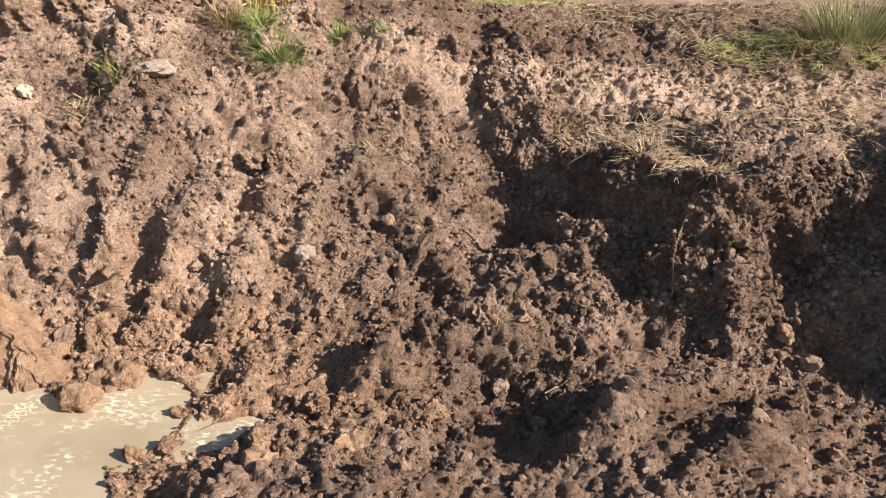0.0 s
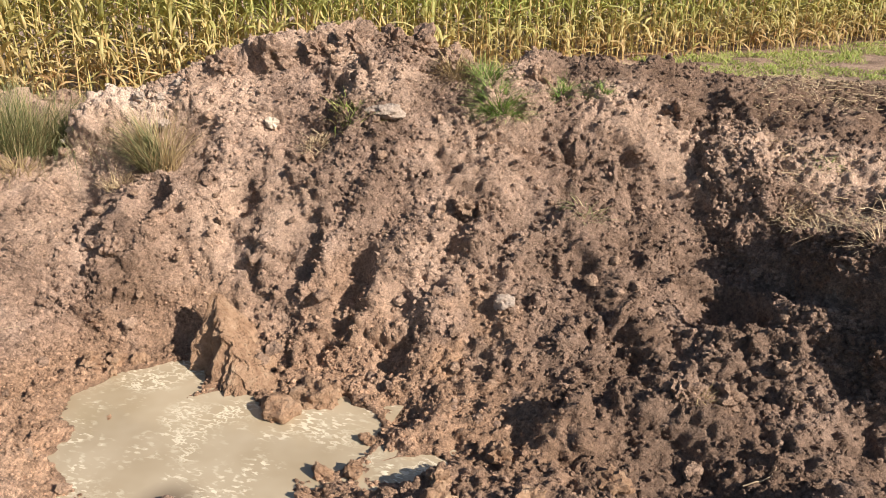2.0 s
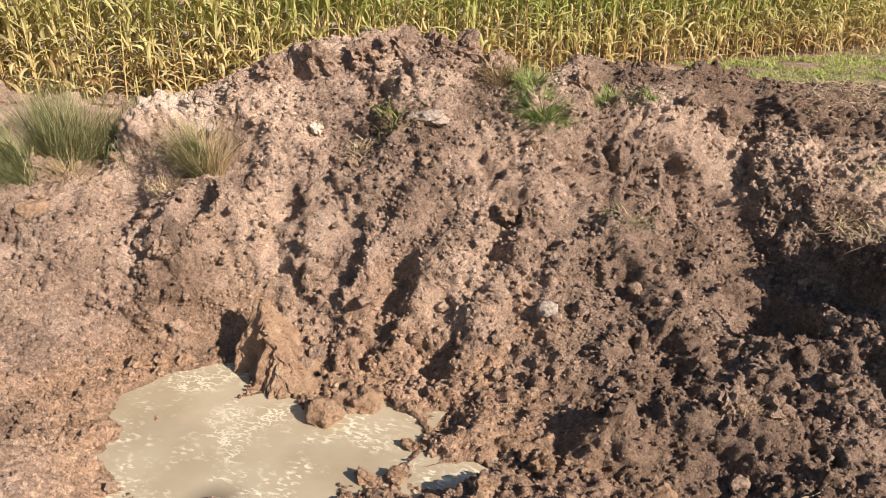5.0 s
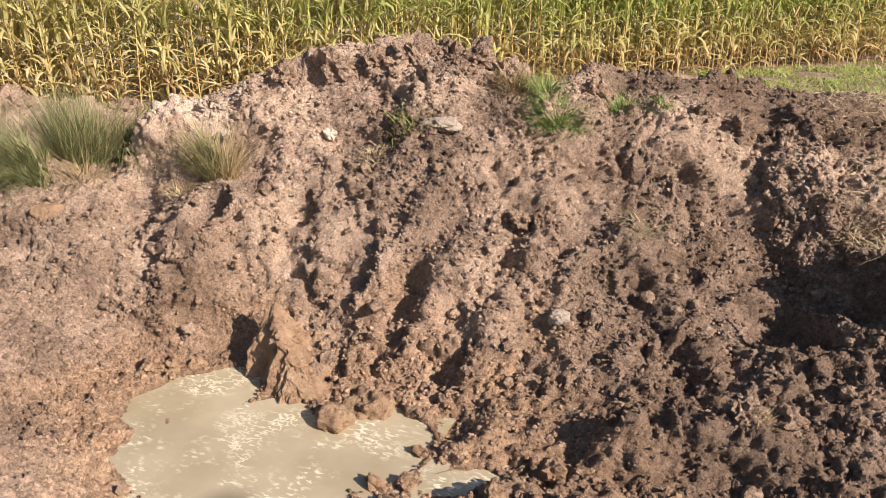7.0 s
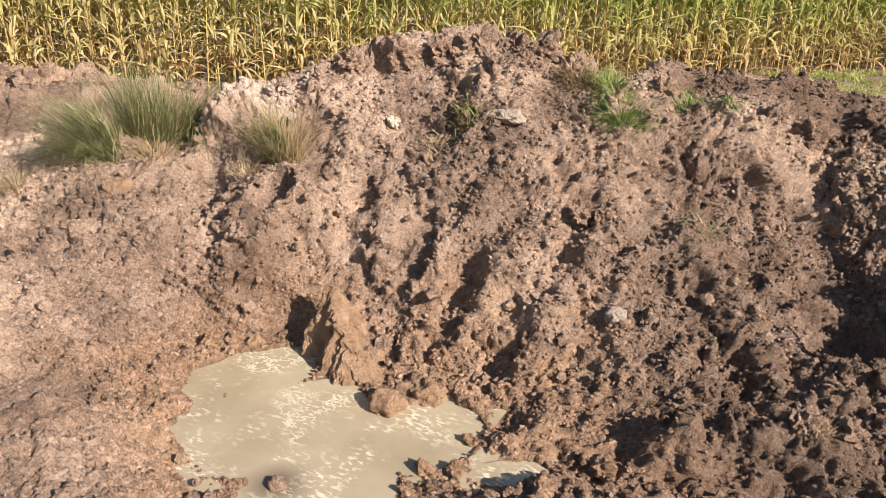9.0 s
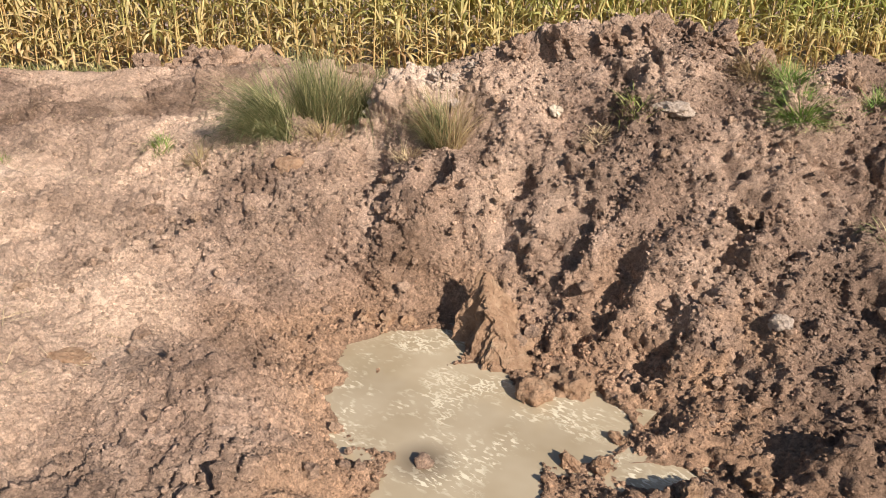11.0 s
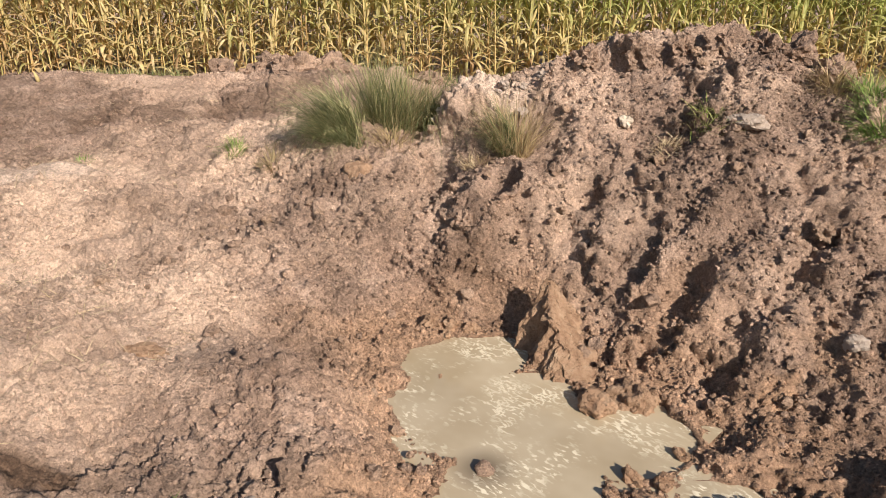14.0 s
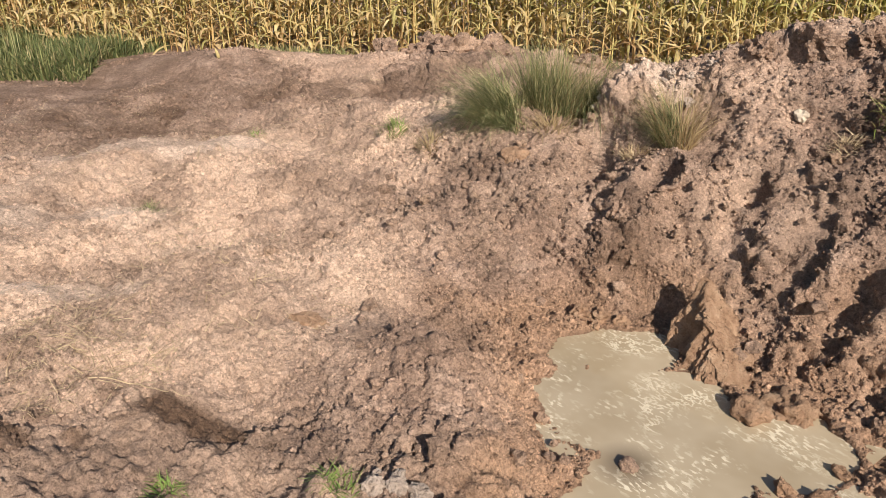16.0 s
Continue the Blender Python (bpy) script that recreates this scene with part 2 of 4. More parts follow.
def graded(lo, hi, step_fine, reach, wide=0, step_wide=0.0):
    """Grid lines: fine between lo and hi, coarser from wide to lo, then wider and wider out to reach."""
    core = list(np.arange(wide, lo, step_wide)) + list(np.arange(lo, hi + 1e-6, step_fine)) if step_wide else list(np.arange(lo, hi + 1e-6, step_fine))
    out, g, v = [], step_fine, hi
    while v < reach:
        g *= 1.2
        v += g
        out.append(v)
    low, g, v = [], step_wide or step_fine, core[0]
    while v > -reach:
        g *= 1.2
        v -= g
        low.append(v)
    return np.array(low[::-1] + core + out)


# ---- materials ----
def material(name, rough=0.9):
    m = bpy.data.materials.new(name)
    m.use_nodes = True
    b = m.node_tree.nodes["Principled BSDF"]
    b.inputs["Roughness"].default_value = rough
    b.inputs["Specular IOR Level"].default_value = 0.25
    return m, m.node_tree.nodes, m.node_tree.links, b


def ramp(nodes, stops):
    r = nodes.new("ShaderNodeValToRGB")
    e = r.color_ramp.elements
    while len(e) < len(stops):
        e.new(0.5)
    for k, (at, c) in enumerate(stops):
        e[k].position, e[k].color = at, (*c, 1)
    return r


def noise_node(nodes, links, vec, scale, detail=4, rough=0.6):
    n = nodes.new("ShaderNodeTexNoise")
    n.inputs["Scale"].default_value, n.inputs["Detail"].default_value, n.inputs["Roughness"].default_value = scale, detail, rough
    links.new(vec, n.inputs["Vector"])
    return n.outputs[0]


def mix_node(nodes, links, a, b, fac, kind="MIX"):
    n = nodes.new("ShaderNodeMix")
    n.data_type, n.blend_type = "RGBA", kind
    for v, k in ((a, 6), (b, 7), (fac, 0)):
        if isinstance(v, (int, float)):
            n.inputs[k].default_value = v
        elif isinstance(v, tuple):
            n.inputs[k].default_value = (*v, 1)
        else:
            links.new(v, n.inputs[k])
    return n.outputs[2]


def warped(nodes, links, vec):
    """The place, shaken a little, so that cells lose their straight edges."""
    n = nodes.new("ShaderNodeTexNoise")
    n.inputs["Scale"].default_value, n.inputs["Detail"].default_value = 60, 2
    links.new(vec, n.inputs["Vector"])
    add = nodes.new("ShaderNodeVectorMath")
    add.operation = "MULTIPLY_ADD"
    links.new(n.outputs["Color"], add.inputs[0])
    add.inputs[1].default_value = (0.016, 0.016, 0.016)
    links.new(vec, add.inputs[2])
    return add.outputs[0]


def granules(nodes, links, pos, trodden=None):
    """Fine relief of soil: crumbs of two sizes over a rough grain."""
    normal = None
    where = ramp(nodes, [(0.36, (0.45, 0.45, 0.45)), (0.62, (1, 1, 1))])
    links.new(noise_node(nodes, links, pos, 2.6, 5, 0.65), where.inputs[0])
    force = where.outputs[0]
    if trodden:
        force = mix_node(nodes, links, force, (0.6, 0.6, 0.6), trodden)
    for size, deep in ((34, 0.026), (85, 0.015)):
        cell = nodes.new("ShaderNodeTexVoronoi")
        cell.inputs["Scale"].default_value = size
        links.new(warped(nodes, links, pos), cell.inputs["Vector"])
        bn = nodes.new("ShaderNodeBump")
        bn.invert = True
        links.new(force, bn.inputs["Strength"])
        bn.inputs["Distance"].default_value = deep
        links.new(cell.outputs["Distance"], bn.inputs["Height"])
        if normal:
            links.new(normal, bn.inputs["Normal"])
        normal = bn.outputs[0]
    bn = nodes.new("ShaderNodeBump")
    bn.inputs["Strength"].default_value, bn.inputs["Distance"].default_value = 1.0, 0.022
    links.new(noise_node(nodes, links, pos, 46, 8, 0.8), bn.inputs["Height"])
    links.new(normal, bn.inputs["Normal"])
    return bn.outputs[0]


def soil_material(name, per_object=False, per_crumb=False):
    m, n, l, b = material(name, 0.95)
    pos = n.new("ShaderNodeNewGeometry").outputs["Position"]
    flat = None
    if not per_object:
        at = n.new("ShaderNodeAttribute")
        at.attribute_name = "dry"
        flat = at.outputs["Fac"]
    base = ramp(n, [(0.25, (0.175, 0.114, 0.082)), (0.5, (0.345, 0.235, 0.174)), (0.75, (0.525, 0.38, 0.295))])
    l.new(noise_node(n, l, pos, 2.3, 8, 0.7), base.inputs[0])
    col = base.outputs[0]
    wide = ramp(n, [(0.32, (0.70, 0.69, 0.68)), (0.66, (1.22, 1.22, 1.22))])
    l.new(noise_node(n, l, pos, 0.75, 5, 0.6), wide.inputs[0])
    col = mix_node(n, l, col, wide.outputs[0], 1.0, "MULTIPLY")
    grain = ramp(n, [(0.32, (0.50, 0.48, 0.46)), (0.5, (1, 1, 1)), (0.68, (1.42, 1.40, 1.36))])
    l.new(noise_node(n, l, pos, 38, 9, 0.82), grain.inputs[0])
    if not per_object:
        for attr, tint in (("clay", (0.50, 0.305, 0.185)), ("dry", (0.71, 0.505, 0.373)), ("pale", (0.78, 0.60, 0.475)), ("damp_shade", (0.15, 0.092, 0.06))):
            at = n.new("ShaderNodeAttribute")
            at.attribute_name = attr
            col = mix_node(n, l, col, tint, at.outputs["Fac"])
    else:
        info = n.new("ShaderNodeObjectInfo")
        tone = ramp(n, [(0.0, (0.27, 0.175, 0.118)), (0.5, (0.40, 0.27, 0.19)), (1.0, (0.50, 0.335, 0.22))])
        l.new(info.outputs["Random"], tone.inputs[0])
        col = mix_node(n, l, col, tone.outputs[0], 0.5)
    if per_crumb:
        tone = ramp(n, [(0.0, (0.62, 0.61, 0.60)), (0.5, (1, 1, 1)), (1.0, (1.5, 1.5, 1.5))])
        l.new(n.new("ShaderNodeNewGeometry").outputs["Random Per Island"], tone.inputs[0])
        col = mix_node(n, l, col, tone.outputs[0], 0.8, "MULTIPLY")
    col = mix_node(n, l, col, grain.outputs[0], 0.8, "MULTIPLY")
    for size, force in ((34, 0.45), (85, 0.6)):
        cell = n.new("ShaderNodeTexVoronoi")
        cell.inputs["Scale"].default_value = size
        l.new(warped(n, l, pos), cell.inputs["Vector"])
        tone = ramp(n, [(0.0, (0.55, 0.54, 0.53)), (0.5, (1, 1, 1)), (1.0, (1.45, 1.44, 1.42))])
        l.new(cell.outputs["Color"], tone.inputs[0])
        if flat:
            less = n.new("ShaderNodeMapRange")
            less.inputs["To Min"].default_value, less.inputs["To Max"].default_value = force, 0.6 * force
            l.new(flat, less.inputs["Value"])
            force = less.outputs[0]
        col = mix_node(n, l, col, tone.outputs[0], force, "MULTIPLY")
    l.new(col, b.inputs["Base Color"])
    l.new(granules(n, l, pos, flat), b.inputs["Normal"])
    return m


SOIL = soil_material("soil")
CLOD = soil_material("clod_soil", True)
CRUMB = soil_material("crumb_soil", False, True)


def simple(name, stops, scale, rough=0.85, bump_at=60, depth=0.004):
    m, n, l, b = material(name, rough)
    pos = n.new("ShaderNodeNewGeometry").outputs["Position"]
    r = ramp(n, stops)
    l.new(noise_node(n, l, pos, scale, 6, 0.7), r.inputs[0])
    l.new(r.outputs[0], b.inputs["Base Color"])
    if depth > 0.01:
        l.new(granules(n, l, pos), b.inputs["Normal"])
        return m
    bn = n.new("ShaderNodeBump")
    bn.inputs["Distance"].default_value = depth
    l.new(noise_node(n, l, pos, bump_at, 5, 0.7), bn.inputs["Height"])
    l.new(bn.outputs[0], b.inputs["Normal"])
    return m


CLAY = simple("orange_clay", [(0.3, (0.27, 0.155, 0.092)), (0.55, (0.45, 0.285, 0.178)), (0.75, (0.56, 0.40, 0.27))], 9, 0.95, 50, 0.016)
PALE_STONE = simple("pale_stone", [(0.3, (0.38, 0.30, 0.225)), (0.6, (0.52, 0.44, 0.34))], 14)
CHALK = simple("dry_clay", [(0.3, (0.44, 0.335, 0.26)), (0.6, (0.60, 0.48, 0.39))], 8, 0.95, 50, 0.016)


def blades_material(name, stops, through_light=0.25, green_above=None):
    m, n, l, b = material(name, 0.6)
    geo, info = n.new("ShaderNodeNewGeometry"), n.new("ShaderNodeObjectInfo")
    add = n.new("ShaderNodeMath")
    add.operation = "ADD"
    l.new(geo.outputs["Random Per Island"], add.inputs[0])
    l.new(info.outputs["Random"], add.inputs[1])
    fr = n.new("ShaderNodeMath")
    fr.operation = "FRACT"
    l.new(add.outputs[0], fr.inputs[0])
    r = ramp(n, stops)
    l.new(fr.outputs[0], r.inputs[0])
    tone = ramp(n, [(0.3, (0.7, 0.7, 0.7)), (0.7, (1.2, 1.2, 1.2))])
    l.new(noise_node(n, l, geo.outputs["Position"], 9, 4), tone.inputs[0])
    col = mix_node(n, l, r.outputs[0], tone.outputs[0], 1.0, "MULTIPLY")
    l.new(col, b.inputs["Base Color"])
    if green_above:
        # lower leaves dry out first
        sep, up = n.new("ShaderNodeSeparateXYZ"), n.new("ShaderNodeMapRange")
        l.new(geo.outputs["Position"], sep.inputs[0])
        l.new(sep.outputs[2], up.inputs["Value"])
        up.inputs["From Min"].default_value, up.inputs["From Max"].default_value = 0.8, 1.7
        up.inputs["To Max"].default_value = 0.75
        half = n.new("ShaderNodeMath")
        half.operation = "MULTIPLY"
        l.new(up.outputs[0], half.inputs[0])
        l.new(noise_node(n, l, geo.outputs["Position"], 1.2, 4, 0.6), half.inputs[1])
        dbl = n.new("ShaderNodeMath")
        east = n.new("ShaderNodeMapRange")
        l.new(sep.outputs[0], east.inputs["Value"])
        east.inputs["From Min"].default_value, east.inputs["From Max"].default_value = -15.0, -4.0
        east.inputs["To Min"].default_value, east.inputs["To Max"].default_value = 0.3, 2.2
        l.new(east.outputs[0], dbl.inputs[1])
        dbl.operation, dbl.use_clamp = "MULTIPLY", True
        l.new(half.outputs[0], dbl.inputs[0])
        col = mix_node(n, l, col, green_above, dbl.outputs[0])
        l.new(col, b.inputs["Base Color"])
    tr = n.new("ShaderNodeBsdfTranslucent")
    l.new(col, tr.inputs[0])
    mx = n.new("ShaderNodeMixShader")
    mx.inputs[0].default_value = through_light
    l.new(b.outputs[0], mx.inputs[1])
    l.new(tr.outputs[0], mx.inputs[2])
    l.new(mx.outputs[0], n["Material Output"].inputs[0])
    return m


CORN_LEAF = blades_material("corn_leaf", [(0.0, (0.46, 0.42, 0.16)), (0.3, (0.66, 0.52, 0.25)), (0.6, (0.76, 0.61, 0.34)), (0.85, (0.62, 0.43, 0.22)), (1.0, (0.36, 0.22, 0.11))], 0.48, (0.40, 0.46, 0.13))
CORN_STALK = blades_material("corn_stalk", [(0.0, (0.45, 0.40, 0.14)), (0.5, (0.58, 0.42, 0.18)), (1.0, (0.36, 0.22, 0.09))], 0.1)
CORN_HUSK = blades_material("corn_husk", [(0.0, (0.56, 0.44, 0.18)), (1.0, (0.64, 0.50, 0.24))], 0.2)
RUSH = blades_material("rush_green", [(0.0, (0.11, 0.135, 0.055)), (0.4, (0.20, 0.21, 0.085)), (0.7, (0.33, 0.31, 0.14)), (1.0, (0.54, 0.46, 0.25))])
RUSH_DRY = blades_material("rush_dry", [(0.0, (0.38, 0.27, 0.13)), (0.6, (0.52, 0.40, 0.22)), (1.0, (0.30, 0.20, 0.10))])
GRASS = blades_material("fresh_grass", [(0.0, (0.14, 0.22, 0.05)), (0.6, (0.26, 0.35, 0.09)), (1.0, (0.42, 0.43, 0.16))])
WEED = blades_material("weed_green", [(0.0, (0.08, 0.10, 0.04)), (0.5, (0.14, 0.165, 0.06)), (0.8, (0.25, 0.25, 0.10)), (1.0, (0.36, 0.29, 0.15))])
MEADOW = blades_material("meadow_grass", [(0.0, (0.22, 0.30, 0.06)), (0.5, (0.38, 0.43, 0.11)), (1.0, (0.56, 0.52, 0.22))])
STRAW = blades_material("straw", [(0.0, (0.50, 0.36, 0.20)), (0.6, (0.64, 0.50, 0.32)), (1.0, (0.34, 0.23, 0.13))], 0.1)


def water_material():
    m, n, l, b = material("milky_water", 0.06)
    b.inputs["Specular IOR Level"].default_value = 0.5
    pos = n.new("ShaderNodeNewGeometry").outputs["Position"]
    base = ramp(n, [(0.3, (0.335, 0.262, 0.165)), (0.7, (0.455, 0.375, 0.262))])
    l.new(noise_node(n, l, pos, 1.6, 3), base.inputs[0])
    # flecks of foam in drifts
    warp = n.new("ShaderNodeMapping")
    warp.inputs["Rotation"].default_value, warp.inputs["Scale"].default_value = (0, 0, 0.5), (15, 31, 1)
    l.new(pos, warp.inputs[0])
    fleck = ramp(n, [(0.52, (0, 0, 0)), (0.60, (1, 1, 1))])
    l.new(noise_node(n, l, warp.outputs[0], 1.0, 3, 0.5), fleck.inputs[0])
    bend = n.new("ShaderNodeMapping")
    bend.inputs["Rotation"].default_value, bend.inputs["Scale"].default_value = (0, 0, 0.4), (7, 12, 1)
    l.new(pos, bend.inputs[0])
    worm = ramp(n, [(0.46, (0, 0, 0)), (0.485, (1, 1, 1)), (0.51, (1, 1, 1)), (0.54, (0, 0, 0))])
    l.new(noise_node(n, l, bend.outputs[0], 1.0, 4, 0.62), worm.inputs[0])
    lines = ramp(n, [(0.54, (0, 0, 0)), (0.68, (0.7, 0.7, 0.7))])
    l.new(noise_node(n, l, pos, 1.7, 2, 0.5), lines.inputs[0])
    drawn = mix_node(n, l, worm.outputs[0], lines.outputs[0], 1.0, "MULTIPLY")
    drift = ramp(n, [(0.50, (0, 0, 0)), (0.66, (0.75, 0.75, 0.75))])
    l.new(noise_node(n, l, pos, 2.4, 3, 0.6), drift.inputs[0])
    foam = mix_node(n, l, fleck.outputs[0], drift.outputs[0], 1.0, "MULTIPLY")
    foam = mix_node(n, l, foam, drawn, 1.0, "LIGHTEN")
    # dark spot painted for a submerged clod that shows through the murky water
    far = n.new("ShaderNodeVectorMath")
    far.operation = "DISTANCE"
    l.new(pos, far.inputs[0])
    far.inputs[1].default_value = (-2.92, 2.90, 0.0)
    sunken_clod = ramp(n, [(0.05, (0.8, 0.8, 0.8)), (0.24, (0, 0, 0))])
    l.new(far.outputs["Value"], sunken_clod.inputs[0])
    murk = mix_node(n, l, base.outputs[0], (0.10, 0.07, 0.045), sunken_clod.outputs[0])
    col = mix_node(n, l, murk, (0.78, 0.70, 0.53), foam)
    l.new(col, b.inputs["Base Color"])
    ro = n.new("ShaderNodeMapRange")
    ro.inputs["To Min"].default_value, ro.inputs["To Max"].default_value = 0.07, 0.7
    l.new(foam, ro.inputs["Value"])
    l.new(ro.outputs[0], b.inputs["Roughness"])
    bn = n.new("ShaderNodeBump")
    bn.inputs["Strength"].default_value, bn.inputs["Distance"].default_value = 0.15, 0.004
    l.new(noise_node(n, l, pos, 7, 3), bn.inputs["Height"])
    l.new(bn.outputs[0], b.inputs["Normal"])
    return m


WATER = water_material()

def soil_zones(x, y):
    """Shares of orange clay, dry trodden soil, damp soil with painted shade, and pale clay at a place."""
    d = basin(x, y)
    west = x - 0.35 * (y - 4.4) - 3.2 * step(3.4, 1.6, y)
    clay = step(1.1, 0.1, d + 0.3 * fbm(x * 2, y * 2, 3, 80)) * 0.6 + 0.6 * bump(x, y, -1.75, 4.75, 0.35, 0.5) * step(-0.2, 0.4, fbm(x * 5, y * 5, 3, 85))
    dry = step(-4.8, -7.4, west + 0.9 * fbm(x * 1.3, y * 1.3, 4, 90)) * 0.88 * step(7.5, 5.5, y)
    dry = dry * step(-11.4, -9.4, x - 0.15 * y + 0.5 * fbm(x * 0.9, y * 0.9, 3, 105)) * (0.45 + 0.55 * step(-0.5, 0.4, fbm(x * 1.2, y * 1.2, 4, 107)))
    dry = np.maximum(dry, 0.5 * step(-1.0, -2.6, x) * step(4.4, 5.4, y) * step(-0.5, 0.4, fbm(x * 1.6, y * 1.6, 3, 108)))
    dry = np.maximum(dry, 0.5 * step(-1.7, -1.0, x) * step(6.6, 6.85, y) * step(7.5, 7.2, y + 0.2 * fbm(x * 2, y * 2, 2, 118)))
    rut = 1.3 * bump(x, y, -4.43, 0.74, 0.62, 0.11, 36) + 0.9 * bump(x, y, -4.75, -0.05, 0.75, 0.28, 60)
    damp_shade = step(0.06, 0.0, d) + 1.1 * rut * step(-0.8, 0.1, fbm(x * 4, y * 4, 3, 94))
    # moist eastern slope, its colour darkened further for shade below the turf bank
    damp_shade = damp_shade + 0.22 * step(-2.6, -1.2, x) * step(7.2, 6.2, y) * step(0.2, 0.0, bank_edge(x, y)) + 0.4 * step(-1.3, -0.2, fbm(x * 0.8, y * 0.8, 3, 96)) * step(-1.7, -0.3, x) * step(7.3, 6.4, y) * step(0.25, 0.0, bank_edge(x, y))
    damp_shade = damp_shade + 0.18 * step(0.1, 0.6, fbm(x * 1.1, y * 1.6, 4, 103)) * step(-4.2, -5.2, x)
    rag = 0.35 * fbm(x * 1.3, y * 1.3, 4, 106)
    damp_shade = damp_shade + 0.25 * step(-9.8, -11.4, x - 0.15 * y) * step(-0.5, 0.5, fbm(x * 1.2, y * 1.2, 4, 109))
    damp_shade = damp_shade + 0.42 * step(0.95, 0.25, np.abs(x + 11.7 - 0.35 * np.maximum(y - 3.2, 0) ** 1.6 + rag)) * step(-0.9, 0.2, fbm(x * 2.6, y * 2.6, 4, 111)) * step(7.4, 6.4, y)
    damp_shade = damp_shade + 0.30 * step(0.15, 0.7, fbm(x * 2.4, y * 2.4, 4, 112)) * step(-4.6, -5.6, x) * step(4.6, 3.6, y)
    # moist bank below the rushes, a darker hollow by the wedge, brown western ground
    damp_shade = damp_shade + 0.15 * bump(x, y, -5.35, 4.45, 0.75, 0.55, -20) + 0.4 * bump(x, y, -4.3, 4.35, 0.4, 0.3) + 0.2 * bump(x, y, -9.0, 6.2, 3.0, 0.8, 25)
    damp_shade = damp_shade + 0.65 * step(-2.4, -1.8, x) * step(7.2, 7.5, y) * step(9.6, 8.4, y)
    pale = 0.75 * bump(x, y, -5.2, 5.62, 0.55, 0.34, 30) * step(-0.35, 0.45, fbm(x * 3, y * 3, 3, 92))
    pale = pale + 0.35 * bump(x, y, -7.6, 1.2, 2.2, 1.2, 15) * step(-0.2, 0.5, fbm(x * 1.4, y * 1.4, 3, 93)) + 0.45 * dust(x, y)
    return {k: np.clip(v, 0, 1) for k, v in (("clay", clay), ("dry", dry), ("damp_shade", damp_shade), ("pale", pale))}


# ---- ground ----
xs = graded(-8.6, 3.5, 0.0185, 420, -13.8, 0.03)
ys = graded(-0.5, 8.6, 0.0170, 420)
gx, gy = np.meshgrid(xs, ys)
nx, ny = len(xs), len(ys)
idx = np.arange(nx * ny).reshape(ny, nx)
quads = np.stack([idx[:-1, :-1], idx[:-1, 1:], idx[1:, 1:], idx[1:, :-1]], -1).reshape(-1, 4)
me = mesh_of("ground", surface(gx, gy).reshape(-1, 3), quads, SOIL)
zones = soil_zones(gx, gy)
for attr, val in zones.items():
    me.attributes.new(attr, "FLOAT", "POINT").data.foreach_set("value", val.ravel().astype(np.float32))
ground = tagged(new("ground", me), "churned brown soil of a dug pit and spoil heap", "ground", kind="structure")


def pool(name, x0, y0, x1, y1, z, label):
    n = 24
    u, v = np.meshgrid(np.linspace(x0, x1, n), np.linspace(y0, y1, n))
    i = np.arange(n * n).reshape(n, n)
    q = np.stack([i[:-1, :-1], i[:-1, 1:], i[1:, 1:], i[1:, :-1]], -1).reshape(-1, 4)
    return tagged(new(name, mesh_of(name, np.stack([u, v, 0 * u + z], -1).reshape(-1, 3), q, WATER)), label, "puddle", kind="structure")


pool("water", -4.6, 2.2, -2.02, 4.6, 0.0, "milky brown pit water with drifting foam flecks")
pool("water", -2.01, 3.40, -1.36, 3.95, 0.012, "small milky puddle among clods")


def blades(seed, n, cx, cy, rx, ry, length, width, lean, droop, up=1.0, comb=None):
    """Verts and faces of n thin blades that grow from an ellipse on the ground."""
    g = rng(seed)
    a, r = g.rand(n) * 2 * np.pi, np.sqrt(g.rand(n))
    bx, by = cx + rx * r * np.cos(a), cy + ry * r * np.sin(a)
    bz = ground_height(bx, by) - 0.01
    lock = g.randint(0, max(3, n // 60), n)
    sway, fall = g.normal(0, 0.9, n)[lock], np.abs(g.normal(0, 0.35, n))[lock]
    out = np.arctan2(by - cy, bx - cx) + sway + g.normal(0, 0.45, n)
    if comb is not None:
        out = radians(comb) + g.normal(0, 0.75, n) + 0.45 * sway
    ln = length * (0.45 + 0.75 * g.rand(n)) * (0.75 + 0.5 * g.rand(n))[lock]
    tilt = np.clip(lean * (0.2 + r) + fall + g.normal(0, 0.12, n), -0.2, 1.5)
    bend = droop * (0.3 + g.rand(n))
    seg = 5
    wdir = np.stack([-np.sin(out + g.normal(0, 0.7, n)), np.cos(out), np.zeros(n)], -1)
    p = np.stack([bx, by, bz], -1)
    verts = []
    for k in range(seg):
        w = width * (1 - (k / (seg - 1)) ** 2 * 0.9) * 0.5
        verts += [p - wdir * w, p + wdir * w]
        ang = tilt + bend * (k / seg) ** 1.3
        p = p + np.stack([np.cos(out) * np.sin(ang), np.sin(out) * np.sin(ang), np.cos(ang) * up], -1) * (ln / (seg - 1))[:, None]
    v = np.stack(verts, 1).reshape(-1, 3)
    f = np.concatenate([np.arange(n)[:, None] * 2 * seg + np.array([2 * k, 2 * k + 1, 2 * k + 3, 2 * k + 2]) for k in range(seg - 1)])
    return v, f


def clump(name, label, category, sets, group="", kind=""):
    """A tuft: an Empty at its base with its blades under it."""
    x, y = sets[0][1][2], sets[0][1][3]
    root = tagged(new(name), label, category, group, kind)
    root.location = (x, y, float(ground_height(x, y)))
    for pname, args, mat in sets:
        v, f = blades(*args)
        ob = new(pname, mesh_of(pname, v - np.array(root.location), f, mat, False))
        ob.parent = root
    return root


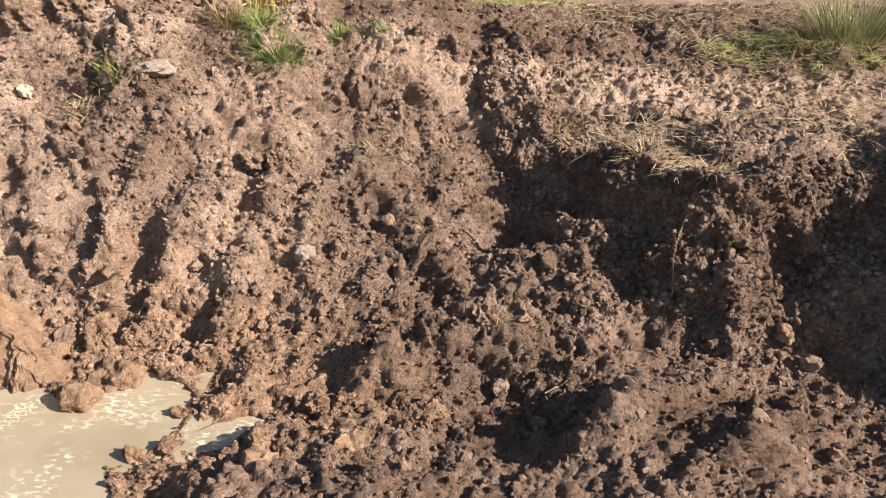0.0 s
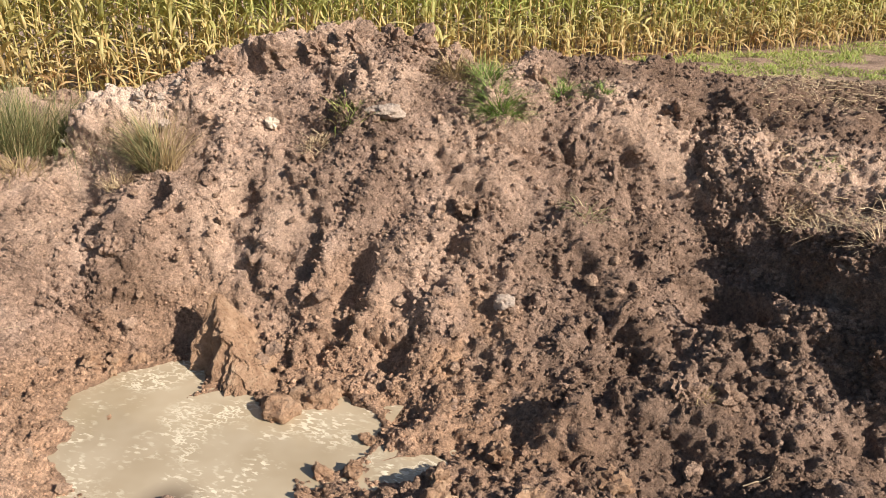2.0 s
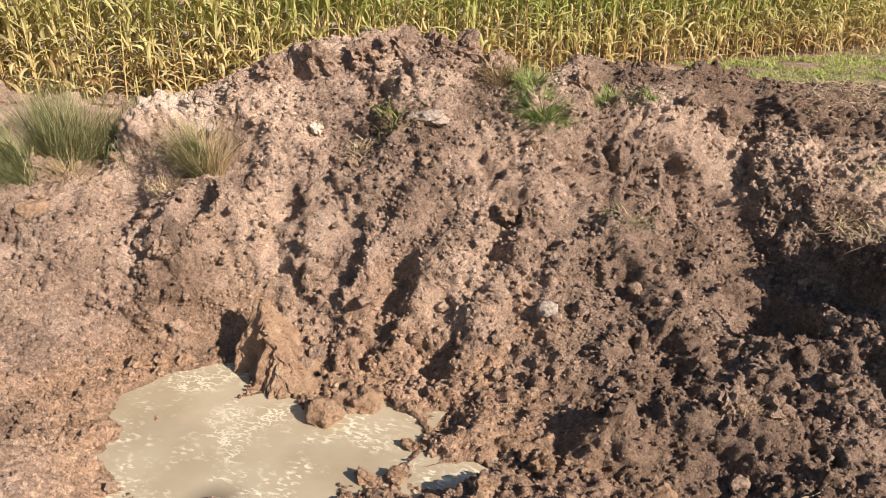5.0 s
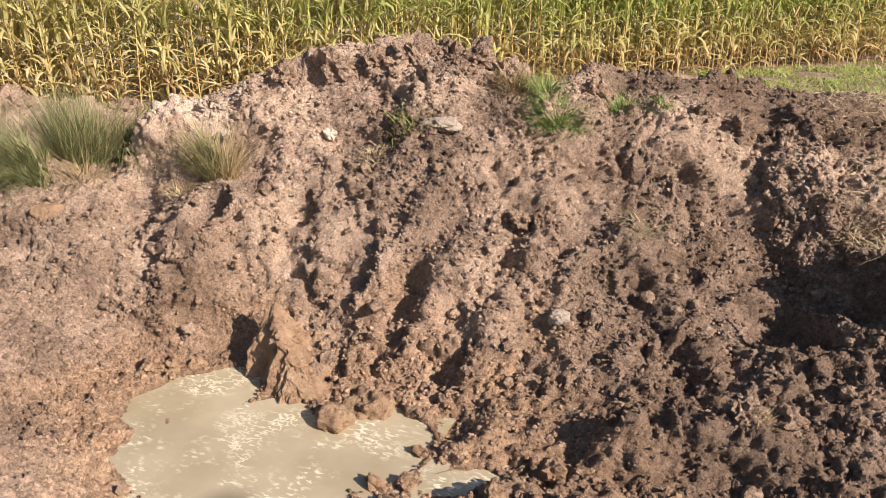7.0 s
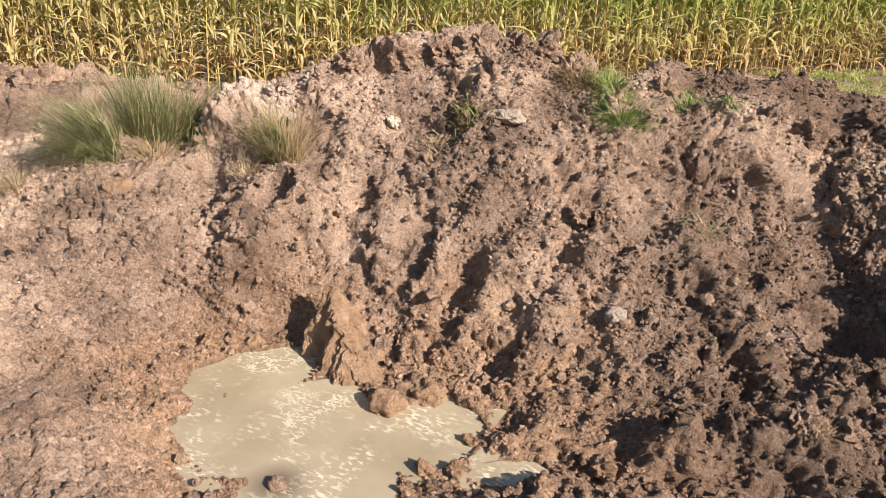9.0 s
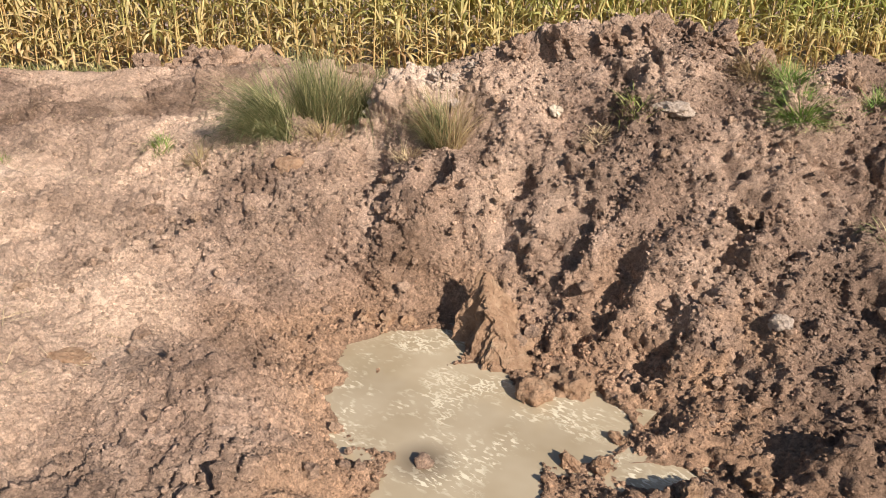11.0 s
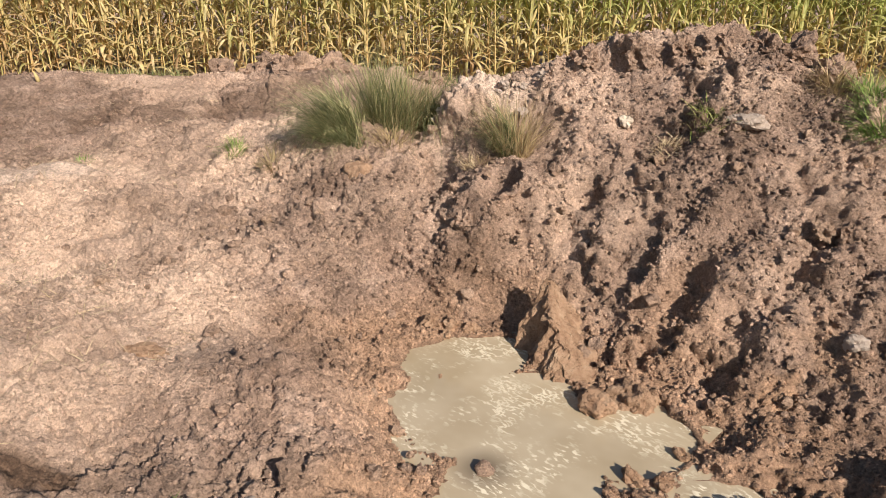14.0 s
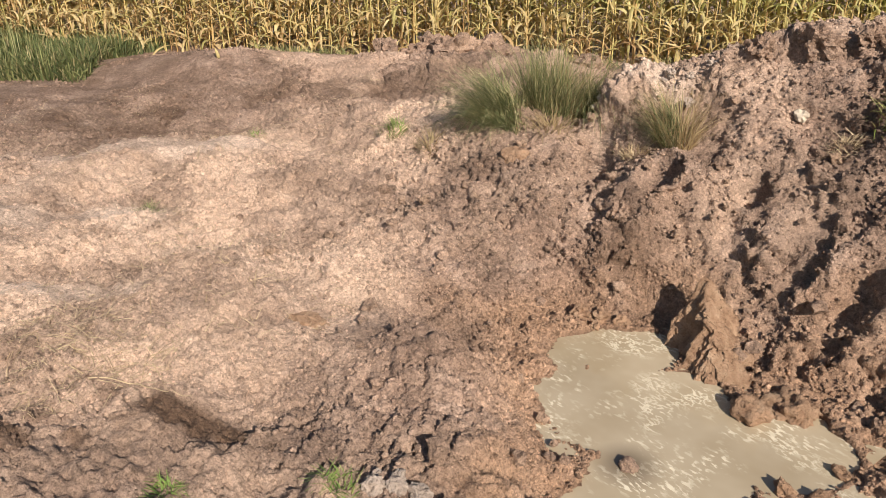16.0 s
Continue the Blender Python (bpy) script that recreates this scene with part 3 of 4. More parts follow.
clump("rush_clump", "green rush clump spilling down the bank", "rush", [
    ("green_growth", (3, 1500, -6.46, 4.78, 0.30, 0.16, 0.66, 0.006, 0.55, 2.0, 1.0, 222), RUSH), ("dry_growth", (4, 160, -6.7, 4.68, 0.25, 0.12, 0.42, 0.006, 0.9, 1.2, 1.0, 215), STRAW)])
clump("rush_clump", "upright green rush clump with straw-coloured tips", "rush", [
    ("green_growth", (1, 1300, -6.28, 5.24, 0.28, 0.16, 0.64, 0.006, 0.12, 0.7), RUSH), ("dry_growth", (2, 450, -6.25, 5.36, 0.3, 0.18, 0.62, 0.005, 0.2, 0.8), RUSH_DRY)])
clump("rush_clump", "tall rush clump arching over the pit edge", "rush", [
    ("green_growth", (8, 1800, -6.10, 5.62, 0.32, 0.16, 0.90, 0.006, 0.35, 2.5, 1.0, -12), RUSH), ("dry_growth", (9, 900, -6.02, 5.82, 0.34, 0.2, 0.66, 0.005, 0.2, 0.7), RUSH_DRY)])
clump("rush_clump", "yellow-green rush tuft at the foot of the heap", "rush", [
    ("green_growth", (5, 360, -4.76, 5.32, 0.15, 0.10, 0.50, 0.005, 0.3, 2.0, 1.0, 205), RUSH), ("dry_growth", (6, 420, -4.72, 5.34, 0.2, 0.12, 0.48, 0.005, 0.35, 1.3), RUSH_DRY)])


# ---- maize ----
EDGE_X, EDGE_Y, EDGE_K = -15.5, 5.5, 0.87
ROW = Vector((1, EDGE_K)).normalized()
BACK = Vector((-ROW.y, ROW.x))


def leaf_shape(g, height, length, width, around, rise, droop):
    n = 6
    p = np.array([0.0, 0.0, height])
    ang = rise
    side = np.array([-math.sin(around), math.cos(around), 0.0])
    verts, twist = [], g.normal(0, 0.5)
    for k in range(n):
        t = k / (n - 1)
        w = width * (0.55 + 1.2 * t) * (1 - t) ** 0.7 * 1.1 + 0.002
        dirn = np.array([math.cos(around) * math.cos(ang), math.sin(around) * math.cos(ang), math.sin(ang)])
        nrm = np.cross(side, dirn)
        s2 = side * math.cos(twist * t) + nrm * math.sin(twist * t)
        rip = 0.12 * w * math.sin(9 * t + around * 3)
        verts += [p - s2 * w / 2 + nrm * (0.2 * w + rip), p, p + s2 * w / 2 + nrm * (0.2 * w - rip)]
        p = p + dirn * length / (n - 1)
        ang -= droop * (0.4 + 1.6 * t) / n
    f = []
    for k in range(n - 1):
        a = 3 * k
        f += [(a, a + 1, a + 4, a + 3), (a + 1, a + 2, a + 5, a + 4)]
    return np.array(verts), np.array(f)


def tube(points, radii, sides=6):
    v, f = [], []
    for (x, y, z), r in zip(points, radii):
        for k in range(sides):
            a = 2 * math.pi * k / sides
            v.append((x + r * math.cos(a), y + r * math.sin(a), z))
    for i in range(len(points) - 1):
        for k in range(sides):
            f.append((i * sides + k, i * sides + (k + 1) % sides, (i + 1) * sides + (k + 1) % sides, (i + 1) * sides + k))
    return np.array(v), np.array(f)


def maize_parts(seed):
    """Stalk, leaves and ear of one plant, as (name, verts, faces, material)."""
    g = rng(seed)
    tall = 2.1 + 0.3 * g.rand()
    lx, ly = g.normal(0, 0.05, 2)
    pts, rad = [], []
    for k in range(9):
        z = tall * k / 8
        pts.append((lx * z, ly * z, z))
        rad.append(0.013 * (1 - 0.6 * k / 8))
    out = [("stalk", *tube(pts, rad), CORN_STALK)]
    around = g.rand() * 6.28
    for k in range(16):
        z = 0.15 + tall * 0.86 * k / 16 + g.normal(0, 0.03)
        low = k < 7
        v, f = leaf_shape(g, z, 0.42 + 0.40 * g.rand(), 0.045 + 0.045 * g.rand(), around + g.normal(0, 0.35),
                          (0.55 if low else 1.0) + g.normal(0, 0.35), (3.0 if low else 1.9) + g.normal(0, 1.0))
        v[:, 0] += lx * z
        v[:, 1] += ly * z
        out.append(("leaf", v, f, CORN_LEAF))
        around += math.pi + g.normal(0, 0.25)
    z = 0.85 + 0.25 * g.rand()
    v, f = tube([(0, 0, 0), (0.01, 0, 0.05), (0.015, 0, 0.12), (0.015, 0, 0.2), (0.01, 0, 0.25)], [0.012, 0.026, 0.030, 0.022, 0.003])
    a = g.rand() * 6.28
    lean = v[:, 2] * 0.35
    v = np.stack([(0.03 + lean) * math.cos(a) + v[:, 0], (0.03 + lean) * math.sin(a) + v[:, 1], z + v[:, 2]], -1)
    if seed % 3 == 0:
        out.append(("ear", v, f, CORN_HUSK))
    return out


VARIANTS = [maize_parts(100 + k) for k in range(9)]
maize_labels = "ripe yellowing maize plant with drying leaves"
originals = []
for var in VARIANTS:
    root = tagged(new("maize_plant"), maize_labels, "maize", "maize along the field edge")
    for pname, v, f, mat in var:
        ob = new(pname, mesh_of(pname, v, f, mat, pname != "leaf"))
        ob.parent = root
    originals.append(root)
g = rng(7)
rest_v, rest_f, rest_m, count = [], [], [], 0
placed = 0
for row in range(4):
    s = -11.0
    while s < 38:
        s += 0.095 + 0.06 * g.rand()
        x = EDGE_X + ROW.x * s + BACK.x * (row * 0.6 + g.normal(0, 0.05))
        y = EDGE_Y + ROW.y * s + BACK.y * (row * 0.6 + g.normal(0, 0.05))
        k, turn, size = g.randint(9), g.rand() * 6.28, 0.9 + 0.2 * g.rand()
        z = 0.42 if row else float(ground_height(x, y)) - 0.01
        if row == 0 and 0.0 < s < 16.0:
            m = pose(x, y, z, 0, 0, math.degrees(turn))
            if placed < 9:
                root = originals[placed]
                root.matrix_basis = m
            else:
                copy_thing(originals[k], m)
            placed += 1
            continue
        c, sn = math.cos(turn) * size, math.sin(turn) * size
        for pname, v, f, mat in VARIANTS[k]:
            rest_v.append(np.stack([x + v[:, 0] * c - v[:, 1] * sn, y + v[:, 0] * sn + v[:, 1] * c, z + v[:, 2] * size], -1))
            rest_f.append(f + count)
            rest_m.append(np.full(len(f), (CORN_STALK, CORN_LEAF, CORN_HUSK).index(mat)))
            count += len(v)
me = mesh_of("maize_field", np.concatenate(rest_v), np.concatenate(rest_f), CORN_STALK, False)
me.materials.append(CORN_LEAF)
me.materials.append(CORN_HUSK)
me.polygons.foreach_set("material_index", np.concatenate(rest_m).astype(np.int32))
tagged(new("maize_field", me), "dense rows of ripe yellowing maize", "maize field", kind="stuff")


# ---- clods, stones and slab ----
def lump_mesh(name, seed, size, mat, squash=(1, 1, 0.75), rough=0.35, level=2):
    """An angular, knobbly lump of that size, its underside at 0."""
    bm = bmesh.new()
    bmesh.ops.create_icosphere(bm, subdivisions=level, radius=size / 2)
    o = Vector(rng(seed).rand(3) * 50)
    for v in bm.verts:
        q = v.co / size
        k = 1 + rough * noise.noise(q * 2.6 + o) + 0.6 * rough * noise.noise(q * 6.5 + o) + (0.35 * rough * abs(noise.noise(q * 14 + o)) + 0.25 * rough * noise.noise(q * 27 + o) if level > 2 and rough > 0.55 else 0)
        v.co = Vector((v.co.x * squash[0], v.co.y * squash[1], v.co.z * squash[2])) * k
    me = bpy.data.meshes.new(name)
    bm.to_mesh(me)
    bm.free()
    me.materials.append(mat)
    return me


def lay(name, me, x, y, label, category, sink=0.3, turn=0.0, group="", z=None):
    low, high = min(v.co.z for v in me.vertices), max(v.co.z for v in me.vertices)
    z0 = float(ground_height(x, y)) if z is None else z
    ob = tagged(new(name, me), label, category, group)
    ob.matrix_basis = pose(x, y, z0 - low - sink * (high - low), 0, 0, turn)
    return ob


lay("earth_clod", lump_mesh("earth_clod", 1, 0.24, CLAY, (1.1, 0.9, 0.8), 0.3, 4), -2.78, 3.92, "rounded orange clay clod at the water's edge", "clod", 0.3, z=0.0)
lay("earth_clod", lump_mesh("earth_clod", 2, 0.34, CLAY, (1.0, 0.9, 0.8), 0.45, 4), -2.62, 4.20, "broken orange clay clod above the pool", "clod", 0.35)
lay("stone", lump_mesh("stone", 3, 0.12, CLOD, (1, 0.9, 0.8), 0.3, 3), -2.90, 2.89, "dark wet stone standing out of the water", "stone", 0.35, z=0.0)
lay("stone", lump_mesh("stone", 4, 0.125, PALE_STONE, (0.9, 0.7, 0.9), 0.55, 3), -3.88, 5.84, "pale cream stone lying on the heap", "stone", 0.4)
lay("stone", lump_mesh("stone", 5, 0.26, CHALK, (1.2, 0.8, 0.5), 0.4, 3), -2.87, 6.03, "flat pale slab of stone on the heap", "stone", 0.55, 20)
lay("stone", lump_mesh("stone", 6, 0.15, CHALK, (1.2, 0.9, 0.8), 0.5, 3), -1.52, 5.01, "smooth light brown stone on the slope", "stone", 0.25)
for k, (x, y, r) in enumerate(((-5.66, 5.36, 0.085), (-5.75, 5.45, 0.07), (-5.60, 5.45, 0.075), (-5.5, 5.34, 0.05), (-5.70, 5.30, 0.06))):
    lay("stone", lump_mesh("stone", 20 + k, r, PALE_STONE, (1, 0.8, 0.7), 0.5, 3), x, y, "small pale stone beside the rush clump", "stone", 0.2, 40 * k, "pale stones by the rushes")
for k in range(5):
    g = rng(300 + k)
    lay("earth_clod", lump_mesh("earth_clod", 40 + k, 0.06 + 0.07 * g.rand(), CHALK, (1, 0.8, 0.7), 0.6, 3), -5.25 + 0.55 * g.rand() - 0.1 * k / 16, 5.40 + 0.5 * g.rand(),
        "dry pale grey clay lump on the heap's end", "clod", 0.35, 50 * k, "pale clay lumps")


for k, (x, y, r) in enumerate(((-4.10, 6.32, 0.42), (-3.45, 6.68, 0.40), (-3.15, 6.82, 0.34), (-2.90, 6.90, 0.40), (-3.75, 6.5, 0.3), (-4.5, 6.1, 0.34), (-2.62, 6.92, 0.42),
                                (-1.85, 7.1, 0.36), (-0.6, 7.3, 0.38), (-0.9, 7.25, 0.28), (-1.9, 5.75, 0.24), (-2.05, 5.68, 0.2), (-4.6, 4.55, 0.26), (0.05, 4.5, 0.3), (-0.2, 4.42, 0.26))):
    lay("earth_clod", lump_mesh("earth_clod", 80 + k, 0.7 * r, CLOD, (1.0, 0.85, 0.9), 0.85, 4), x, y, "large torn brown earth clod", "clod", 0.45, 70 * k, "large clods")


for k, (x, y, r) in enumerate(((-4.28, 4.06, 0.14), (-4.12, 4.12, 0.11), (-4.38, 3.92, 0.13), (-4.22, 3.93, 0.09), (-3.86, 3.50, 0.10), (-3.22, 3.06, 0.11), (-3.38, 2.95, 0.09), (-2.08, 3.86, 0.12),
                                (-2.02, 3.52, 0.12), (-1.42, 3.42, 0.13), (-1.2, 3.9, 0.18), (-0.5, 3.86, 0.2), (-0.9, 3.4, 0.15), (1.75, 4.55, 0.12), (-2.2, 3.45, 0.14), (-1.35, 3.2, 0.16))):
    lay("earth_clod", lump_mesh("earth_clod", 130 + k, r, CLAY, (1.0, 0.85, 0.85), 0.7, 3), x, y, "orange-brown clay clod near the water", "clod", 0.3, 50 * k, "clay clods by the pool")
for k, (x, y, r) in enumerate(((-3.22, 1.28, 0.13), (-3.12, 1.36, 0.11), (-3.20, 1.42, 0.08), (-3.04, 1.44, 0.12), (-3.3, 1.35, 0.07))):
    lay("earth_clod", lump_mesh("earth_clod", 190 + k, r, CHALK, (1, 0.85, 0.75), 0.6, 3), x, y, "pale dry clod beside a grass tuft", "clod", 0.3, 60 * k, "pale dry clods")
lay("clay_plate", lump_mesh("clay_plate", 170, 0.34, CLAY, (1.15, 0.7, 0.4), 0.35, 4), -5.18, 1.86, "smooth brown clay plate sunk in the soil", "clay plate", 0.75, 25)
lay("clay_plate", lump_mesh("clay_plate", 171, 0.34, CLAY, (0.9, 0.8, 0.6), 0.3, 4), -5.92, 4.50, "smooth orange-brown clay face below the rushes", "clay plate", 0.72, 30)
lay("stone", lump_mesh("stone", 160, 0.14, CLOD, (1, 0.8, 0.9), 0.5, 2), 1.4, 6.5, "dark angular stone on the trodden turf", "stone", 0.2)


def twig(seed, x, y, length, heading, label):
    """A thin bent stick that lies on the ground."""
    g = rng(seed)
    n, v, f = 12, [], []
    a = radians(heading)
    px, py, line = x, y, []
    for k in range(n):
        line.append((px, py))
        a += g.normal(0, 0.22)
        px, py = px + math.cos(a) * length / n, py + math.sin(a) * length / n
    z = ground_height(np.array([p[0] for p in line]), np.array([p[1] for p in line]))
    z = np.maximum(z, np.convolve(np.pad(z, 2, "edge"), np.ones(5) / 5, "valid")) + 0.01
    for k, (qx, qy) in enumerate(line):
        r = 0.005 * (1 - 0.6 * k / n)
        for c in range(5):
            t = c * 2 * math.pi / 5
            v.append((qx - math.sin(a) * r * math.cos(t), qy + math.cos(a) * r * math.cos(t), z[k] + r * math.sin(t)))
    for k in range(n - 1):
        for c in range(5):
            f.append((5 * k + c, 5 * k + (c + 1) % 5, 5 * k + 5 + (c + 1) % 5, 5 * k + 5 + c))
    tagged(new("twig", mesh_of("twig", v, f, STRAW)), label, "twig")


twig(1, -5.05, 0.32, 0.75, 48, "pale dry stalk lying on damp soil")
twig(2, -5.6, 0.25, 0.5, 60, "thin dry stalk lying on trodden soil")
twig(3, 1.05, 4.75, 0.5, 60, "thin bare root on the dug floor")
twig(4, 1.7, 5.2, 0.55, 30, "thin dry stalk on the turf edge")
twig(5, 0.2, 4.0, 0.4, 10, "thin bare root among clods")
v, f = tube([(0, 0, 0), (0.02, 0, 0.03), (0.03, 0, 0.10), (0.03, 0, 0.17), (0.02, 0, 0.22)], [0.008, 0.028, 0.032, 0.022, 0.004], 8)
husk = tagged(new("maize_ear", mesh_of("maize_ear", v, f, CORN_HUSK)), "fallen pale maize ear on the bare mound", "maize ear")
husk.matrix_basis = pose(-13.43, 4.44, float(ground_height(-13.43, 4.44)) - 0.02, 18, 12, 0)


for k in range(14):
    g = rng(900 + k)
    x, y = -11.9 + 2.6 * k / 14 + g.normal(0, 0.1), 7.0 + 2.1 * k / 14 + g.normal(0, 0.18)
    lay("earth_clod", lump_mesh("earth_clod", 220 + k, 0.26 + 0.22 * g.rand(), CLOD, (1.1, 0.9, 0.8), 0.8, 3), x, y, "dark earth clod heaped before the maize", "clod", 0.4, 80 * k, "clods before the maize")


def wedge_mesh():
    """A fin of clay: a steep, ribbed face to the water, a sunlit back that runs down into the slope."""
    nu, nv = 96, 64
    u, v = np.meshgrid(np.linspace(0, 1, nu), np.linspace(0, 1, nv), indexing="ij")
    top = np.stack([-3.66 + 0.50 * u, 4.46 - 0.44 * u, 0.52 - 0.10 * u - 0.42 * u ** 2.6], -1)
    foot = np.stack([-3.78 + 0.66 * u, 4.20 - 0.26 * u, -0.15 + 0 * u], -1)
    back = np.stack([-3.22 + 0.40 * u, 4.60 - 0.50 * u, 0.12 - 0.25 * u], -1)
    side = np.clip(v * 2, 0, 1)[..., None]
    rear = np.clip(v * 2 - 1, 0, 1)[..., None]
    p = foot + (top - foot) * side + (back - top) * rear
    ribs = (1 - rear[..., 0]) * (0.032 * vnoise(u * 11, v * 1.2, 5) + 0.025 * vnoise(u * 27, v * 2.5, 6))
    rough = 0.045 * fbm(u * 4, v * 5, 4, 9) + 0.04 * vnoise(u * 15, v * 19, 3) * (0.4 + rear[..., 0]) + 0.03 * np.abs(vnoise(u * 21, v * 14, 4)) + 0.014 * vnoise(u * 43, v * 37, 7) * (0.5 + rear[..., 0])
    p = p + np.stack([-(ribs + rough) * 0.6, -(ribs + rough) * 0.7, 0.05 * fbm(u * 5, v * 2, 3, 13) + 0.03 * rough], -1)
    under = p.mean((0, 1)) * [1, 1, 0] + [0, 0, -0.3]
    i = np.arange(nu * nv).reshape(nu, nv)
    quads = np.stack([i[:-1, :-1], i[1:, :-1], i[1:, 1:], i[:-1, 1:]], -1).reshape(-1, 4).tolist()
    loop = list(i[:, 0]) + list(i[-1, 1:]) + list(i[-2::-1, -1]) + list(i[0, -2:0:-1])
    quads += [(int(loop[k]), int(loop[k - 1]), nu * nv) for k in range(len(loop))]
    return mesh_of("clay_wedge", np.concatenate([p.reshape(-1, 3), under[None]]), quads, CLAY)


tagged(new("clay_wedge", wedge_mesh()), "upright wedge of orange clay standing by the water", "clay wedge")

# loose clods on the churned slope: single ones, then crumbs past counting
CLOD_MESHES = [lump_mesh("earth_clod", 500 + k, 1.0, CLOD, (1, 0.85, 0.75), 0.55, 2) for k in range(8)]
g = rng(11)
done = 0
while done < 295:
    x, y = -7.6 + 9.8 * g.rand(), 1.6 + 5.6 * g.rand()
    if basin(np.array(x), np.array(y)) < 0.06 or g.rand() > roughness_of(np.array(x), np.array(y)):
        continue
    size = 0.055 + 0.09 * g.rand() ** 2.5
    ob = tagged(new("earth_clod", CLOD_MESHES[g.randint(8)]), "loose crumbly brown earth clod", "clod", "loose clods")
    ob.matrix_basis = pose(x, y, float(ground_height(x, y)) + 0.12 * size, g.normal(0, 25), g.normal(0, 25), g.rand() * 360) @ Matrix.Scale(size, 4)
    done += 1


def crumb_field(seed, n, x0, x1, y0, y1, small, large, share):
    """Rounded, broken crumbs half sunk in the soil of a stretch of ground."""
    g = rng(seed)
    x, y = x0 + (x1 - x0) * g.rand(n), y0 + (y1 - y0) * g.rand(n)
    keep = (basin(x, y) > 0.015) & (g.rand(n) < share(x, y))
    x, y = x[keep], y[keep]
    n = len(x)
    size = small + (large - small) * g.rand(n) ** 4.5
    ring = np.arange(5) * 2 * np.pi / 5
    shape = np.concatenate([[(0, 0, 1)], np.stack([0.894 * np.cos(ring), 0.894 * np.sin(ring), 0 * ring + 0.447], -1),
                            np.stack([0.894 * np.cos(ring + 0.628), 0.894 * np.sin(ring + 0.628), 0 * ring - 0.447], -1)]) * 0.5
    faces = [(0, 1 + k, 1 + (k + 1) % 5) for k in range(5)]
    for k in range(5):
        faces += [(1 + k, 6 + k, 1 + (k + 1) % 5), (1 + (k + 1) % 5, 6 + k, 6 + (k + 1) % 5)]
    v = shape[None] * (1 + g.normal(0, 0.16, (n, 11, 1))) + g.normal(0, 0.04, (n, 11, 3))
    v = v * size[:, None, None] * (np.array([1, 0.8, 0.75]) + g.normal(0, 0.14, (n, 3)))[:, None]
    a, b = g.rand(n) * 6.28, g.normal(0, 0.35, n)
    c, sn, cb, sb = np.cos(a)[:, None], np.sin(a)[:, None], np.cos(b)[:, None], np.sin(b)[:, None]
    vx, vz = v[..., 0] * cb + v[..., 2] * sb, v[..., 2] * cb - v[..., 0] * sb
    v = np.stack([vx * c - v[..., 1] * sn, vx * sn + v[..., 1] * c, vz + (0.11 * size)[:, None]], -1) + surface(x, y)[:, None]
    me = mesh_of("soil_crumbs", v.reshape(-1, 3), (np.array(faces)[None] + (np.arange(n) * 11)[:, None, None]).reshape(-1, 3), CRUMB, False)
    for attr, val in soil_zones(x, y).items():
        me.attributes.new(attr, "FLOAT", "POINT").data.foreach_set("value", np.repeat(0.9 * val, 11).astype(np.float32))
    return tagged(new("soil_crumbs", me), "loose crumbs of brown soil", "soil crumbs", kind="stuff")


def crumbly(x, y):
    return roughness_of(x, y) * step(-1.4, 0.1, fbm(x * 2.2, y * 2.2, 3, 110))


crumb_field(21, 98000, -5.6, 2.8, 2.4, 7.4, 0.009, 0.056, crumbly)
crumb_field(22, 36000, -8.6, -2.2, -0.3, 4.6, 0.014, 0.052, lambda x, y: step(-0.8, 0.4, fbm(x * 1.7, y * 1.7, 3, 113)) * (1 - 0.9 * dust(x, y)))
crumb_field(23, 30000, -15.5, -6.0, 0.4, 8.4, 0.018, 0.080, lambda x, y: step(-0.3, 0.8, fbm(x * 1.5, y * 1.5, 3, 114)) * (1 - 0.9 * dust(x, y)))
crumb_field(25, 60000, -0.6, 2.8, 4.4, 7.4, 0.014, 0.075, lambda x, y: step(-0.55, -0.4, bank_edge(x, y)) * step(0.12, 0.0, bank_edge(x, y)) * 0.6)
crumb_field(24, 8000, -2.6, 3.6, 7.0, 9.2, 0.016, 0.075, lambda x, y: 0 * x + 0.7)

